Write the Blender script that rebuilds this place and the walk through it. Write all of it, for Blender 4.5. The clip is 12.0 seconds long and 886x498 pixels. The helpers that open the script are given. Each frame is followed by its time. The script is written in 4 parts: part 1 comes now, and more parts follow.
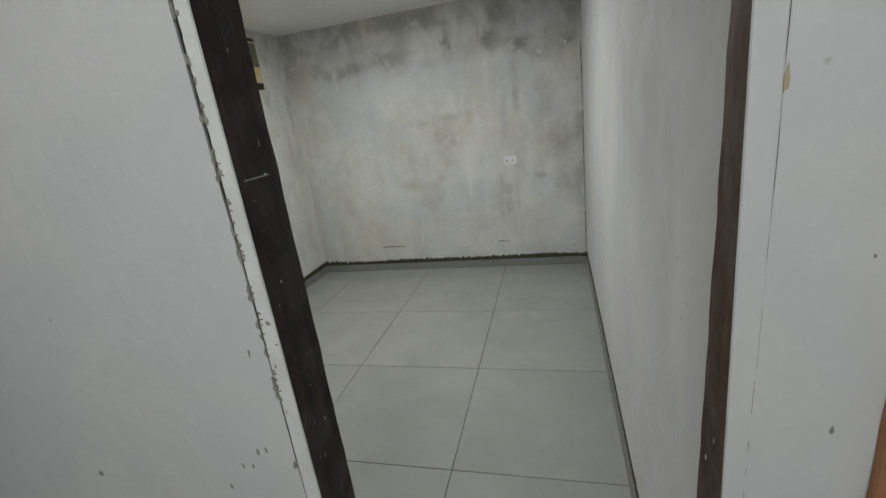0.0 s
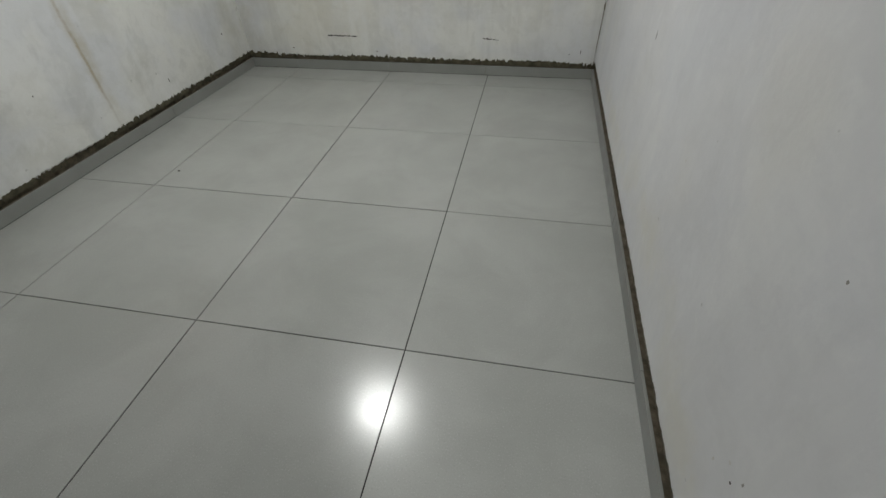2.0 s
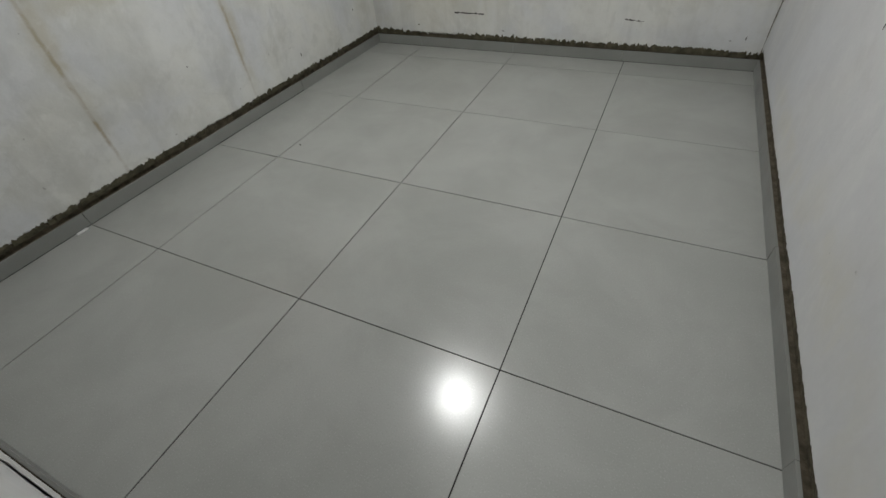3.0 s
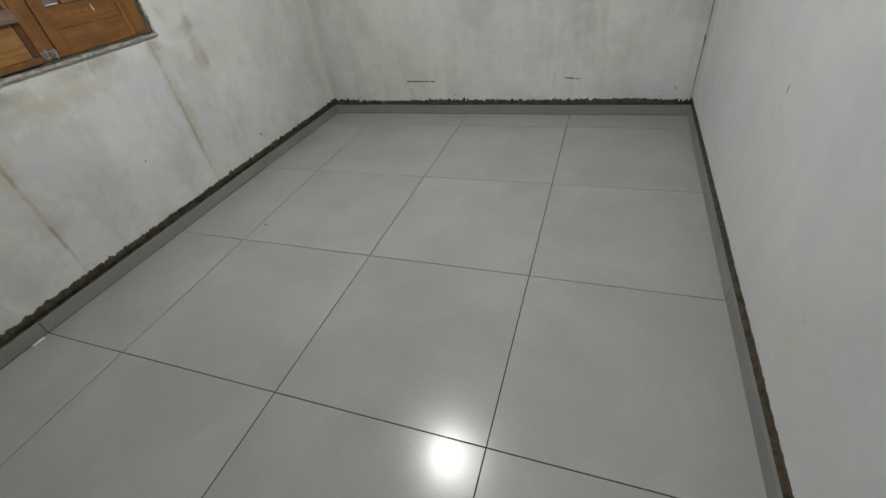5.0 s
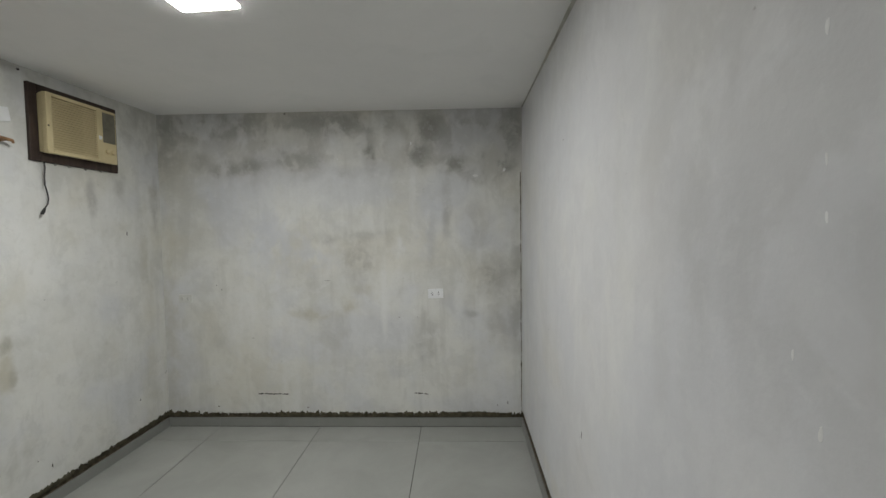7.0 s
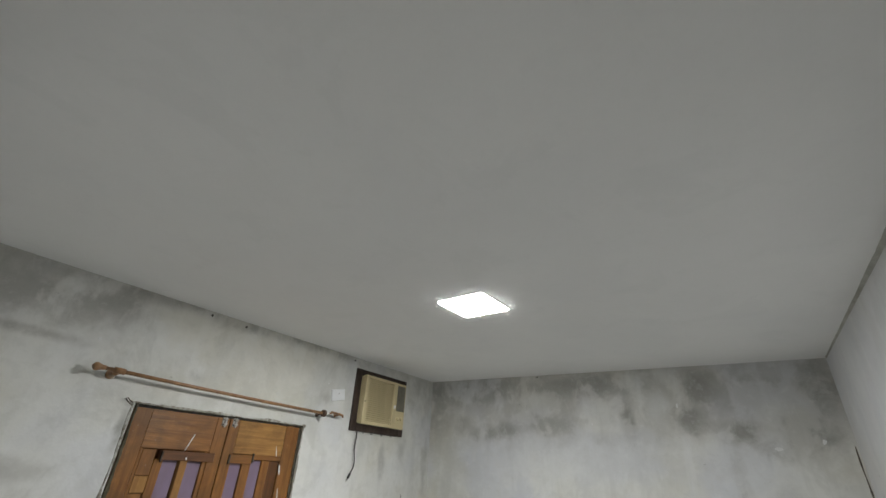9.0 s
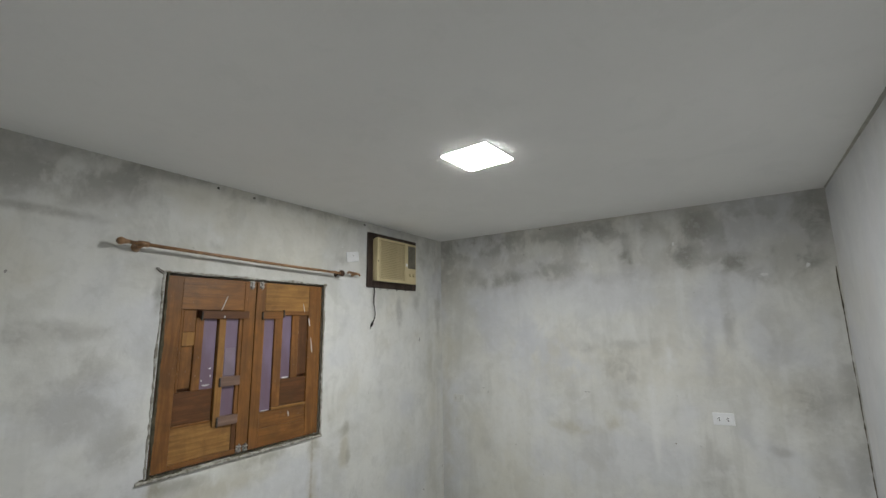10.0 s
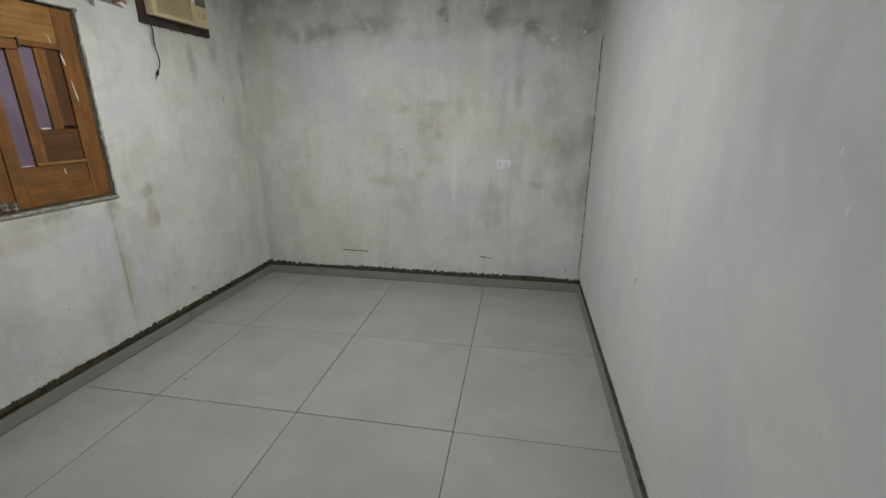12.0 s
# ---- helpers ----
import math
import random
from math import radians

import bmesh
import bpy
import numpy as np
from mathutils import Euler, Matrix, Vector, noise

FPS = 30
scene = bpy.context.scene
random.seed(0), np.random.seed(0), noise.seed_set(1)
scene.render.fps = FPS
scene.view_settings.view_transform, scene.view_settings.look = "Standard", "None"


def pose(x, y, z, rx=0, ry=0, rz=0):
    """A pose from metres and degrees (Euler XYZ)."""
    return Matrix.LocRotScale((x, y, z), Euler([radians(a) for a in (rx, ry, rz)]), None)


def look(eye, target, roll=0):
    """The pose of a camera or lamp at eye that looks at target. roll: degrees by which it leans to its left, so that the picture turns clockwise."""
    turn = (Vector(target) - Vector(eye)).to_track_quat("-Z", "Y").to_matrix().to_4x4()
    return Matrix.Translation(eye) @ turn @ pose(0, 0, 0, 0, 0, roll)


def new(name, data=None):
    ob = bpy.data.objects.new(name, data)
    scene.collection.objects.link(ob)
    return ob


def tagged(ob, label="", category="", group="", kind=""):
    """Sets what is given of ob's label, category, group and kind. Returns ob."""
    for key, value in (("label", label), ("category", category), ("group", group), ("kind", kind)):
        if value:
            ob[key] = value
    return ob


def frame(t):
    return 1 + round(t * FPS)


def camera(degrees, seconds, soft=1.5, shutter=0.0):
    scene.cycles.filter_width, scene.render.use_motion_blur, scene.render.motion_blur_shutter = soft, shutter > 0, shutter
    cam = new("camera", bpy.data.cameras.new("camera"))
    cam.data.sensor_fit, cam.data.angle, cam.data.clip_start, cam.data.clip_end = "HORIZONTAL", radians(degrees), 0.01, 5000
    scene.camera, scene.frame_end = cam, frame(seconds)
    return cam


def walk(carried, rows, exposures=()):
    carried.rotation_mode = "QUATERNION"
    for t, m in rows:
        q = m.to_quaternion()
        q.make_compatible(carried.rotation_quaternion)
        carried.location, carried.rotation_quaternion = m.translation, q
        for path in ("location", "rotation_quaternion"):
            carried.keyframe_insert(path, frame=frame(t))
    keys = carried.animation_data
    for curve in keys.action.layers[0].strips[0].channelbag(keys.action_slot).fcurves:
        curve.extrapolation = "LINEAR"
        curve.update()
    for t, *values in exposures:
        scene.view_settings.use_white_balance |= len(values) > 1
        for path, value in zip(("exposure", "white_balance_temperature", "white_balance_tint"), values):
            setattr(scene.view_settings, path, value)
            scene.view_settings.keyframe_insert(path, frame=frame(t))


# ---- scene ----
cam = camera(92.4, 12.0)
PATH = [
    (0, (0.499, -1.465, 1.518), (-0.012, 0.377, 0.93), -7.4),
    (0.2, (0.475, -1.389, 1.482), (0.037, 0.463, 0.868), -6.7),
    (0.5, (0.457, -1.247, 1.411), (0.076, 0.551, 0.621), -4.5),
    (0.7, (0.443, -1.161, 1.343), (0.076, 0.583, 0.435), -3.4),
    (1, (0.431, -1.062, 1.3), (0.076, 0.608, 0.258), -2.3),
    (1.3, (0.396, -0.976, 1.273), (0.081, 0.652, 0.154), -1.6),
    (1.5, (0.384, -0.92, 1.264), (0.08, 0.66, 0.076), -2.4),
    (2, (0.319, -0.811, 1.219), (0.007, 0.651, -0.109), -2.1),
    (2.5, (0.27, -0.723, 1.205), (-0.308, 0.628, -0.152), -5.4),
    (3, (0.218, -0.675, 1.202), (-0.487, 0.596, -0.171), -6.1),
    (3.2, (0.216, -0.653, 1.224), (-0.522, 0.587, -0.161), -7.2),
    (4.8, (0.209, -0.62, 1.294), (-0.536, 0.729, 0.019), -8.8),
    (5, (0.224, -0.606, 1.307), (-0.409, 0.833, 0.07), -8.7),
    (5.5, (0.297, -0.575, 1.319), (-0.01, 0.995, 0.117), -8.9),
    (6, (0.328, -0.574, 1.319), (0.212, 1.079, 0.199), -6.6),
    (6.5, (0.297, -0.601, 1.387), (0.247, 1.269, 0.678), -2.0),
    (7, (0.284, -0.638, 1.563), (0.225, 1.359, 1.463), -0.7),
    (7.2, (0.29, -0.665, 1.629), (0.211, 1.326, 1.801), -1.5),
    (7.5, (0.287, -0.715, 1.704), (0.155, 1.191, 2.298), -2.2),
    (7.7, (0.271, -0.736, 1.746), (0.107, 1.107, 2.505), -2.2),
    (9.3, (0.24, -0.73, 1.744), (-0.819, 0.7, 2.657), 3.3),
    (9.5, (0.242, -0.714, 1.73), (-0.826, 0.779, 2.526), 1.3),
    (10, (0.219, -0.729, 1.672), (-0.865, 0.915, 2.022), -0.8),
    (10.5, (0.181, -0.767, 1.6), (-0.803, 0.974, 1.626), -0.6),
    (11, (0.196, -0.771, 1.509), (-0.532, 1.063, 1.183), -0.9),
    (11.5, (0.207, -0.801, 1.48), (-0.291, 1.074, 0.992), -0.4),
    (12, (0.234, -0.845, 1.435), (-0.09, 1.034, 0.832), 0.1),
]
EXPOSURES = [(0.0, -0.1, 6500, 7), (0.5, -0.12, 6500, 8.5), (1.0, 0.22, 6420, 8.5), (1.5, 0.14, 6300, 7.5), (2.0, 0.12, 6450, 9), (3.0, 0.05, 6450, 10), (5.5, 0.08, 6500, 10), (6.5, -0.07, 6500, 10), (7.5, 0.08, 6560, 9), (9.5, 0.15, 6400, 10), (10.5, 0.02, 6400, 10), (11.5, -0.07, 6420, 10), (12.0, -0.06, 6500, 10)]
walk(cam, [(t, look(eye, target, roll)) for t, eye, target, roll in PATH], EXPOSURES)

# ---- light ----
world = bpy.data.worlds.new("world")
scene.world = world
world.use_nodes = True
world.node_tree.nodes["Background"].inputs[0].default_value = (0.75, 0.85, 1.0, 1)
world.node_tree.nodes["Background"].inputs[1].default_value = 0.02
PANEL_POWER = 150.0
HALL_POWER = 18.8

# ---- plan ----
CEIL = 2.463
PLASTER, MASONRY, SKIRT_H = -0.008, -0.026, 0.070
BACK_Y, FRONT_IN, FRONT_OUT = 2.63, -0.79, -0.945
DOOR_L, DOOR_R, DOOR_H = 0.0345, 0.7285, 2.10


def wall_frame(x, y, nx, ny):
    """A wall's own axes: x into the room, y along the wall, z up."""
    n = Vector((nx, ny, 0)).normalized()
    u = Vector((-n.y, n.x, 0))
    return Matrix(((n.x, u.x, 0, x), (n.y, u.y, 0, y), (0, 0, 1, 0), (0, 0, 0, 1)))


LEFT = wall_frame(-2.085, 0, 1, -0.025)
RIGHT = wall_frame(0.745, 0, -1, 0.016)
BACK = wall_frame(0, BACK_Y, 0, -1)
FRONT = wall_frame(0, FRONT_IN, 0, 1)
HALL = wall_frame(0, FRONT_OUT, 0, -1)


def left_x(y):
    return -2.085 + 0.025 * y


def right_x(y):
    return 0.745 + 0.016 * y


# ---- nodes ----
class Nodes:
    def __init__(self, name):
        self.mat = bpy.data.materials.new(name)
        self.mat.use_nodes = True
        self.tree = self.mat.node_tree
        self.bsdf = self.tree.nodes["Principled BSDF"]

    def put(self, socket, value):
        if hasattr(value, "is_linked"):
            self.tree.links.new(value, socket)
        else:
            socket.default_value = value

    def math(self, op, a, b=0.0, c=0.0, clamp=False):
        n = self.tree.nodes.new("ShaderNodeMath")
        n.operation, n.use_clamp = op, clamp
        for i, v in enumerate((a, b, c)):
            self.put(n.inputs[i], v)
        return n.outputs[0]

    def mix(self, f, a, b):
        n = self.tree.nodes.new("ShaderNodeMix")
        n.data_type = "RGBA"
        for i, v in ((0, f), (6, a), (7, b)):
            self.put(n.inputs[i], (*v, 1) if isinstance(v, tuple) and len(v) == 3 else v)
        return n.outputs[2]

    def ramp(self, x, lo, hi, a=0.0, b=1.0):
        n = self.tree.nodes.new("ShaderNodeMapRange")
        n.interpolation_type = "SMOOTHSTEP"
        for i, v in enumerate((x, lo, hi, a, b)):
            self.put(n.inputs[i], v)
        return n.outputs[0]

    def noise(self, vec, scale, detail=4.0, rough=0.55, distort=0.0):
        n = self.tree.nodes.new("ShaderNodeTexNoise")
        if vec is not None:
            self.put(n.inputs["Vector"], vec)
        n.inputs["Scale"].default_value = scale
        n.inputs["Detail"].default_value = detail
        n.inputs["Roughness"].default_value = rough
        n.inputs["Distortion"].default_value = distort
        return n.outputs[0]

    def scaled(self, vec, s, offset=(0, 0, 0)):
        n = self.tree.nodes.new("ShaderNodeMapping")
        self.put(n.inputs[0], vec)
        n.inputs[1].default_value = offset
        n.inputs[3].default_value = s
        return n.outputs[0]

    def position(self):
        return self.tree.nodes.new("ShaderNodeNewGeometry").outputs["Position"]

    def object_coords(self):
        return self.tree.nodes.new("ShaderNodeTexCoord").outputs["Object"]

    def random(self):
        return self.tree.nodes.new("ShaderNodeObjectInfo").outputs["Random"]

    def split(self, vec):
        n = self.tree.nodes.new("ShaderNodeSeparateXYZ")
        self.put(n.inputs[0], vec)
        return n.outputs

    def join(self, x, y, z):
        n = self.tree.nodes.new("ShaderNodeCombineXYZ")
        for i, v in enumerate((x, y, z)):
            self.put(n.inputs[i], v)
        return n.outputs[0]

    def finish(self, color, rough=0.6, metal=0.0, bump=None, depth=0.001, spec=0.5):
        self.put(self.bsdf.inputs["Base Color"], (*color, 1) if isinstance(color, tuple) and len(color) == 3 else color)
        self.put(self.bsdf.inputs["Roughness"], rough)
        self.bsdf.inputs["Metallic"].default_value = metal
        self.bsdf.inputs["Specular IOR Level"].default_value = spec
        if bump is not None:
            n = self.tree.nodes.new("ShaderNodeBump")
            n.inputs["Distance"].default_value = depth
            n.inputs["Strength"].default_value = 1.0
            self.put(n.inputs["Height"], bump)
            self.put(self.bsdf.inputs["Normal"], n.outputs[0])
        return self.mat


# ---- materials ----
GREY, WHITE, OCHRE, RUST, PALE = (0.275, 0.268, 0.245), (0.74, 0.745, 0.73), (0.42, 0.38, 0.26), (0.40, 0.33, 0.22), (0.68, 0.69, 0.68)


def plaster(name, along, base, second, blotch, streak, stains=(), relief=0.0016, seed=0.0, bands=7.5, warm=0.36, chill=0.34):
    """Whitewashed plaster: clouds, runs down the wall, placed stains and tone patches, grain."""
    k = Nodes(name)
    p = k.position()
    px, py, pz = k.split(p)
    u = px if along == "x" else py
    flat = k.join(px, py, seed) if along == "xy" else k.join(u, pz, seed)
    wob = k.math("MULTIPLY", k.math("SUBTRACT", k.noise(flat, 5.5, 7, 0.66), 0.5), 2.0)
    wob2 = k.math("MULTIPLY", k.math("SUBTRACT", k.noise(k.scaled(flat, (1, 1, 1), (7, 3, 0)), 5.5, 7, 0.66), 0.5), 2.0)
    clouds = k.noise(flat, 1.9, 7, 0.62, 0.3)
    patch = k.noise(k.scaled(flat, (1.0, 0.8, 1)), 3.4, 9, 0.66, 0.5)
    mid = k.noise(k.scaled(flat, (1.0, 0.7, 1)), 6.5, 6, 0.58, 0.3)
    runs = k.noise(k.scaled(flat, (bands, 0.8, 1)), 1.0, 5, 0.6)
    fine = k.noise(flat, 45.0, 4, 0.6)
    scrub = k.noise(flat, 17.0, 5, 0.62, 0.4)
    cool = k.noise(k.scaled(flat, (1, 1, 1), (3, 9, 0)), 1.6, 3, 0.5)
    col = k.mix(k.math("MULTIPLY", k.ramp(clouds, 0.38, 0.72), blotch), base, second)
    col = k.mix(k.math("MULTIPLY", k.ramp(patch, 0.51, 0.58), 0.50 * blotch), col, second)
    col = k.mix(k.math("MULTIPLY", k.ramp(patch, 0.45, 0.37), 0.65 * blotch), col, WHITE)
    col = k.mix(k.math("MULTIPLY", k.ramp(runs, 0.54, 0.68), streak), col, WHITE)
    col = k.mix(k.math("MULTIPLY", k.ramp(runs, 0.46, 0.34), streak * 0.7), col, second)
    col = k.mix(k.math("MULTIPLY", k.ramp(cool, 0.47, 0.62), chill), col, (0.56, 0.58, 0.64))
    col = k.mix(k.math("MULTIPLY", k.ramp(cool, 0.47, 0.34), warm), col, (0.62, 0.58, 0.46))
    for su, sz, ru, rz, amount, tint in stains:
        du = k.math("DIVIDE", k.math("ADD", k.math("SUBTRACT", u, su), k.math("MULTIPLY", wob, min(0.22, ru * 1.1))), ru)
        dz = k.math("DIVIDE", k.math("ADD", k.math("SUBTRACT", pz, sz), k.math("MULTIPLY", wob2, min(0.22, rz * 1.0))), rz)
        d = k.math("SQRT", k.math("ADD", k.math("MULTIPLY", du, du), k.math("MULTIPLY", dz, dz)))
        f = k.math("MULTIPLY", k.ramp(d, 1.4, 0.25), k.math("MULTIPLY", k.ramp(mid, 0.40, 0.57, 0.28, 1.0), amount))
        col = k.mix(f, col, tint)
    col = k.mix(k.math("MULTIPLY", k.ramp(mid, 0.55, 0.8), 0.16 * blotch), col, second)
    col = k.mix(k.math("MULTIPLY", k.ramp(fine, 0.55, 0.78), 0.16), col, second)
    col = k.mix(k.math("MULTIPLY", k.ramp(scrub, 0.52, 0.66), 0.26 * blotch), col, second)
    col = k.mix(k.math("MULTIPLY", k.ramp(scrub, 0.46, 0.34), 0.30 * blotch), col, WHITE)
    speck = k.noise(flat, 26.0, 2, 0.5)
    col = k.mix(k.math("MULTIPLY", k.ramp(speck, 0.76, 0.80), 0.0 if along == "xy" else 0.35), col, (0.16, 0.15, 0.13))
    grain = k.noise(p, 160.0, 3, 0.6)
    height = k.math("ADD", k.math("MULTIPLY", k.noise(flat, 5.0, 4, 0.5), 2.6), k.math("ADD", k.math("MULTIPLY", fine, 0.45), k.math("MULTIPLY", grain, 0.12)))
    return k.finish(col, k.ramp(clouds, 0.2, 0.8, 0.72, 0.92), bump=height, depth=relief * 2.2, spec=0.3)


def tinted(tint, spots, gain=1.0):
    return tuple((u, z, ru, rz, amount * gain, tint) for u, z, ru, rz, amount in spots)


OLIVE, COOL, WARM, DIM = (0.29, 0.275, 0.215), (0.575, 0.595, 0.645), (0.62, 0.60, 0.51), (0.44, 0.44, 0.43)
# damp in the upper third of the back wall; last patch darkens the left corner
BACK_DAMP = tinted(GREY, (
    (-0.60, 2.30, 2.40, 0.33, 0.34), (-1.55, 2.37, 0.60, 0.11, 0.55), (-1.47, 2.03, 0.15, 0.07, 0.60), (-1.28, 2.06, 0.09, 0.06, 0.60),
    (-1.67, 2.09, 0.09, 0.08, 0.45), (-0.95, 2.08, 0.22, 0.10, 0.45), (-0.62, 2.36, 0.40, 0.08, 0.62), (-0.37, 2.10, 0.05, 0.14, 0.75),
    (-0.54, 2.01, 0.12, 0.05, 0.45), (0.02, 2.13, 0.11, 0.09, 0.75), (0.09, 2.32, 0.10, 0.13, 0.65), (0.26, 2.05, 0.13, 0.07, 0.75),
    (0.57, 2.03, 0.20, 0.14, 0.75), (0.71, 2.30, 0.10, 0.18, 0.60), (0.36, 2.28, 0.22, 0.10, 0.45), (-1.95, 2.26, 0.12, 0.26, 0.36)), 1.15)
BACK_LIGHT = tinted(PALE, ((-0.60, 2.18, 0.12, 0.06, 0.75), (-0.17, 2.20, 0.10, 0.12, 0.55), (0.42, 2.14, 0.06, 0.06, 0.5), (-1.42, 1.03, 0.42, 0.05, 0.55), (-0.95, 1.78, 0.45, 0.14, 0.50)))
BACK_GREY = tinted(GREY, (
    (-0.47, 1.30, 0.16, 0.17, 0.48), (-0.74, 1.49, 0.13, 0.04, 0.40), (-0.40, 1.51, 0.16, 0.05, 0.32), (-0.228, 1.50, 0.04, 0.07, 0.70),
    (0.59, 1.20, 0.15, 0.18, 0.55), (0.66, 0.85, 0.12, 0.24, 0.35), (0.22, 1.72, 0.04, 0.28, 0.45), (0.10, 1.45, 0.04, 0.24, 0.30),
    (0.06, 0.70, 0.12, 0.22, 0.38), (0.40, 0.89, 0.06, 0.03, 0.38), (-1.66, 1.27, 0.16, 0.08, 0.20), (0.76, 1.10, 0.05, 0.80, 0.40),
    (-0.68, 0.72, 0.13, 0.20, 0.24), (0.45, 1.62, 0.10, 0.18, 0.28)), 1.0)
BACK_TINT = tinted(OCHRE, ((-0.44, 1.09, 0.09, 0.045, 0.75), (-0.82, 0.90, 0.16, 0.05, 0.45), (-0.55, 0.98, 0.07, 0.07, 0.40), (-1.98, 0.90, 0.08, 1.0, 0.30))) + tinted(COOL, (
    (-1.14, 1.45, 0.30, 0.26, 0.60), (-0.78, 1.36, 0.16, 0.16, 0.50), (-1.45, 1.80, 0.30, 0.18, 0.35), (0.05, 1.60, 0.20, 0.30, 0.40))) + tinted(WARM, ((-1.25, 0.52, 0.75, 0.28, 0.35), (0.45, 0.50, 0.30, 0.26, 0.30)))
BACK_WHITE = tinted(WHITE, ((-0.15, 1.42, 0.05, 0.08, 0.80), (-0.275, 1.05, 0.030, 0.55, 0.65), (0.31, 1.05, 0.05, 0.20, 0.65), (0.50, 0.98, 0.03, 0.20, 0.45), (-0.06, 0.98, 0.07, 0.20, 0.40), (-0.98, 0.62, 0.10, 0.20, 0.35)))
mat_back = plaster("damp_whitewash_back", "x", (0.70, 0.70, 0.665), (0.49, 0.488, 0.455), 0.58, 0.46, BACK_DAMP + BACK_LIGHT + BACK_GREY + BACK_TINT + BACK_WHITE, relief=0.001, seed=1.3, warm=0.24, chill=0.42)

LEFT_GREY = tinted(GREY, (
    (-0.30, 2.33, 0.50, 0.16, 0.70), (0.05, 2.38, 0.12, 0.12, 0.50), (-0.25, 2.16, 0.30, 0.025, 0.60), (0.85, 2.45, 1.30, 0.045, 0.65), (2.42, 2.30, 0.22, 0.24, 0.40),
    (-0.02, 1.36, 0.18, 0.22, 0.42), (0.12, 1.14, 0.10, 0.11, 0.45), (-0.10, 0.85, 0.25, 0.18, 0.50), (-0.15, 1.66, 0.22, 0.06, 0.45), (0.24, 1.84, 0.025, 0.10, 0.75),
    (2.03, 1.76, 0.04, 0.13, 0.60), (2.58, 1.76, 0.05, 0.20, 0.45), (2.25, 1.86, 0.05, 0.14, 0.40), (0.51, 2.12, 0.05, 0.03, 0.40), (0.62, 0.50, 0.12, 0.16, 0.28), (1.38, 2.13, 0.10, 0.05, 0.40)), 1.0)
LEFT_MOSS = tinted(OLIVE, (
    (1.335, 1.05, 0.040, 0.08, 0.60), (1.40, 0.96, 0.07, 0.035, 0.60), (1.47, 0.99, 0.03, 0.05, 0.55), (1.50, 0.80, 0.025, 0.07, 0.45),
    (0.42, 0.925, 0.16, 0.035, 0.60), (0.84, 0.935, 0.18, 0.035, 0.60), (0.30, 0.93, 0.05, 0.05, 0.60), (1.22, 0.92, 0.05, 0.05, 0.60)))
LEFT_RUNS = tinted((0.30, 0.235, 0.15), ((0.287, 0.55, 0.011, 0.50, 0.80), (1.197, 0.60, 0.011, 0.48, 0.75))) + tinted(OCHRE, (
    (0.30, 0.70, 0.05, 0.35, 0.45), (1.215, 0.62, 0.045, 0.48, 0.50), (1.46, 0.84, 0.05, 0.12, 0.50), (1.30, 0.86, 0.06, 0.12, 0.35), (2.46, 0.85, 0.07, 0.75, 0.35), (0.62, 0.86, 0.35, 0.06, 0.40)))
# whitewash, plus two patches past 2 m that paint extra brightness near the corner
LEFT_WHITE = tinted(WHITE, ((0.75, 0.62, 0.30, 0.22, 0.40), (1.40, 0.86, 0.035, 0.05, 0.60), (1.62, 1.50, 0.22, 0.50, 0.60), (1.85, 0.95, 0.25, 0.45, 0.45), (2.20, 1.45, 0.25, 0.45, 0.55), (2.35, 0.80, 0.22, 0.40, 0.40), (0.30, 2.25, 0.16, 0.06, 0.40)))
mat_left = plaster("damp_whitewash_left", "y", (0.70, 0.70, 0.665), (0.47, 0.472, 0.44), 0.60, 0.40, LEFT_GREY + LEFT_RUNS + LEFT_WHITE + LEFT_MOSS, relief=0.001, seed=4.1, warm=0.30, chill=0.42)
mat_right = plaster("white_painted_plaster", "y", (0.655, 0.657, 0.665), (0.55, 0.552, 0.558), 0.40, 0.34, tinted(DIM, (
    (-0.20, 2.02, 0.70, 0.55, 0.60), (0.75, 2.30, 0.70, 0.20, 0.35), (1.55, 2.32, 0.50, 0.14, 0.40), (0.22, 1.55, 0.06, 0.45, 0.50), (0.62, 1.75, 0.05, 0.40, 0.30),
    (-0.10, 1.45, 0.35, 0.25, 0.45), (-0.42, 1.30, 0.10, 0.45, 0.40), (0.35, 1.30, 0.05, 0.25, 0.30)), 0.6) + tinted(WHITE, (
    (0.05, 1.97, 0.14, 0.014, 0.55), (0.45, 2.05, 0.07, 0.26, 0.35), (0.92, 1.60, 0.10, 0.45, 0.30))) + tinted(WARM, ((0.40, 0.30, 0.60, 0.10, 0.35), (-0.25, 0.22, 0.25, 0.09, 0.45), (1.30, 0.22, 0.80, 0.06, 0.35))), relief=0.0006, seed=8.2, bands=4.2, warm=0.14, chill=0.20)
mat_front = plaster("white_painted_plaster_front", "x", (0.66, 0.66, 0.655), (0.56, 0.57, 0.57), 0.40, 0.12, (), relief=0.0007, seed=2.7, bands=2.0, warm=0.10)
mat_ceiling = plaster("ceiling_white", "xy", (0.865, 0.86, 0.85), (0.82, 0.815, 0.805), 0.25, 0.0, (), relief=0.0005, seed=5.5, warm=0.0, chill=0.05)


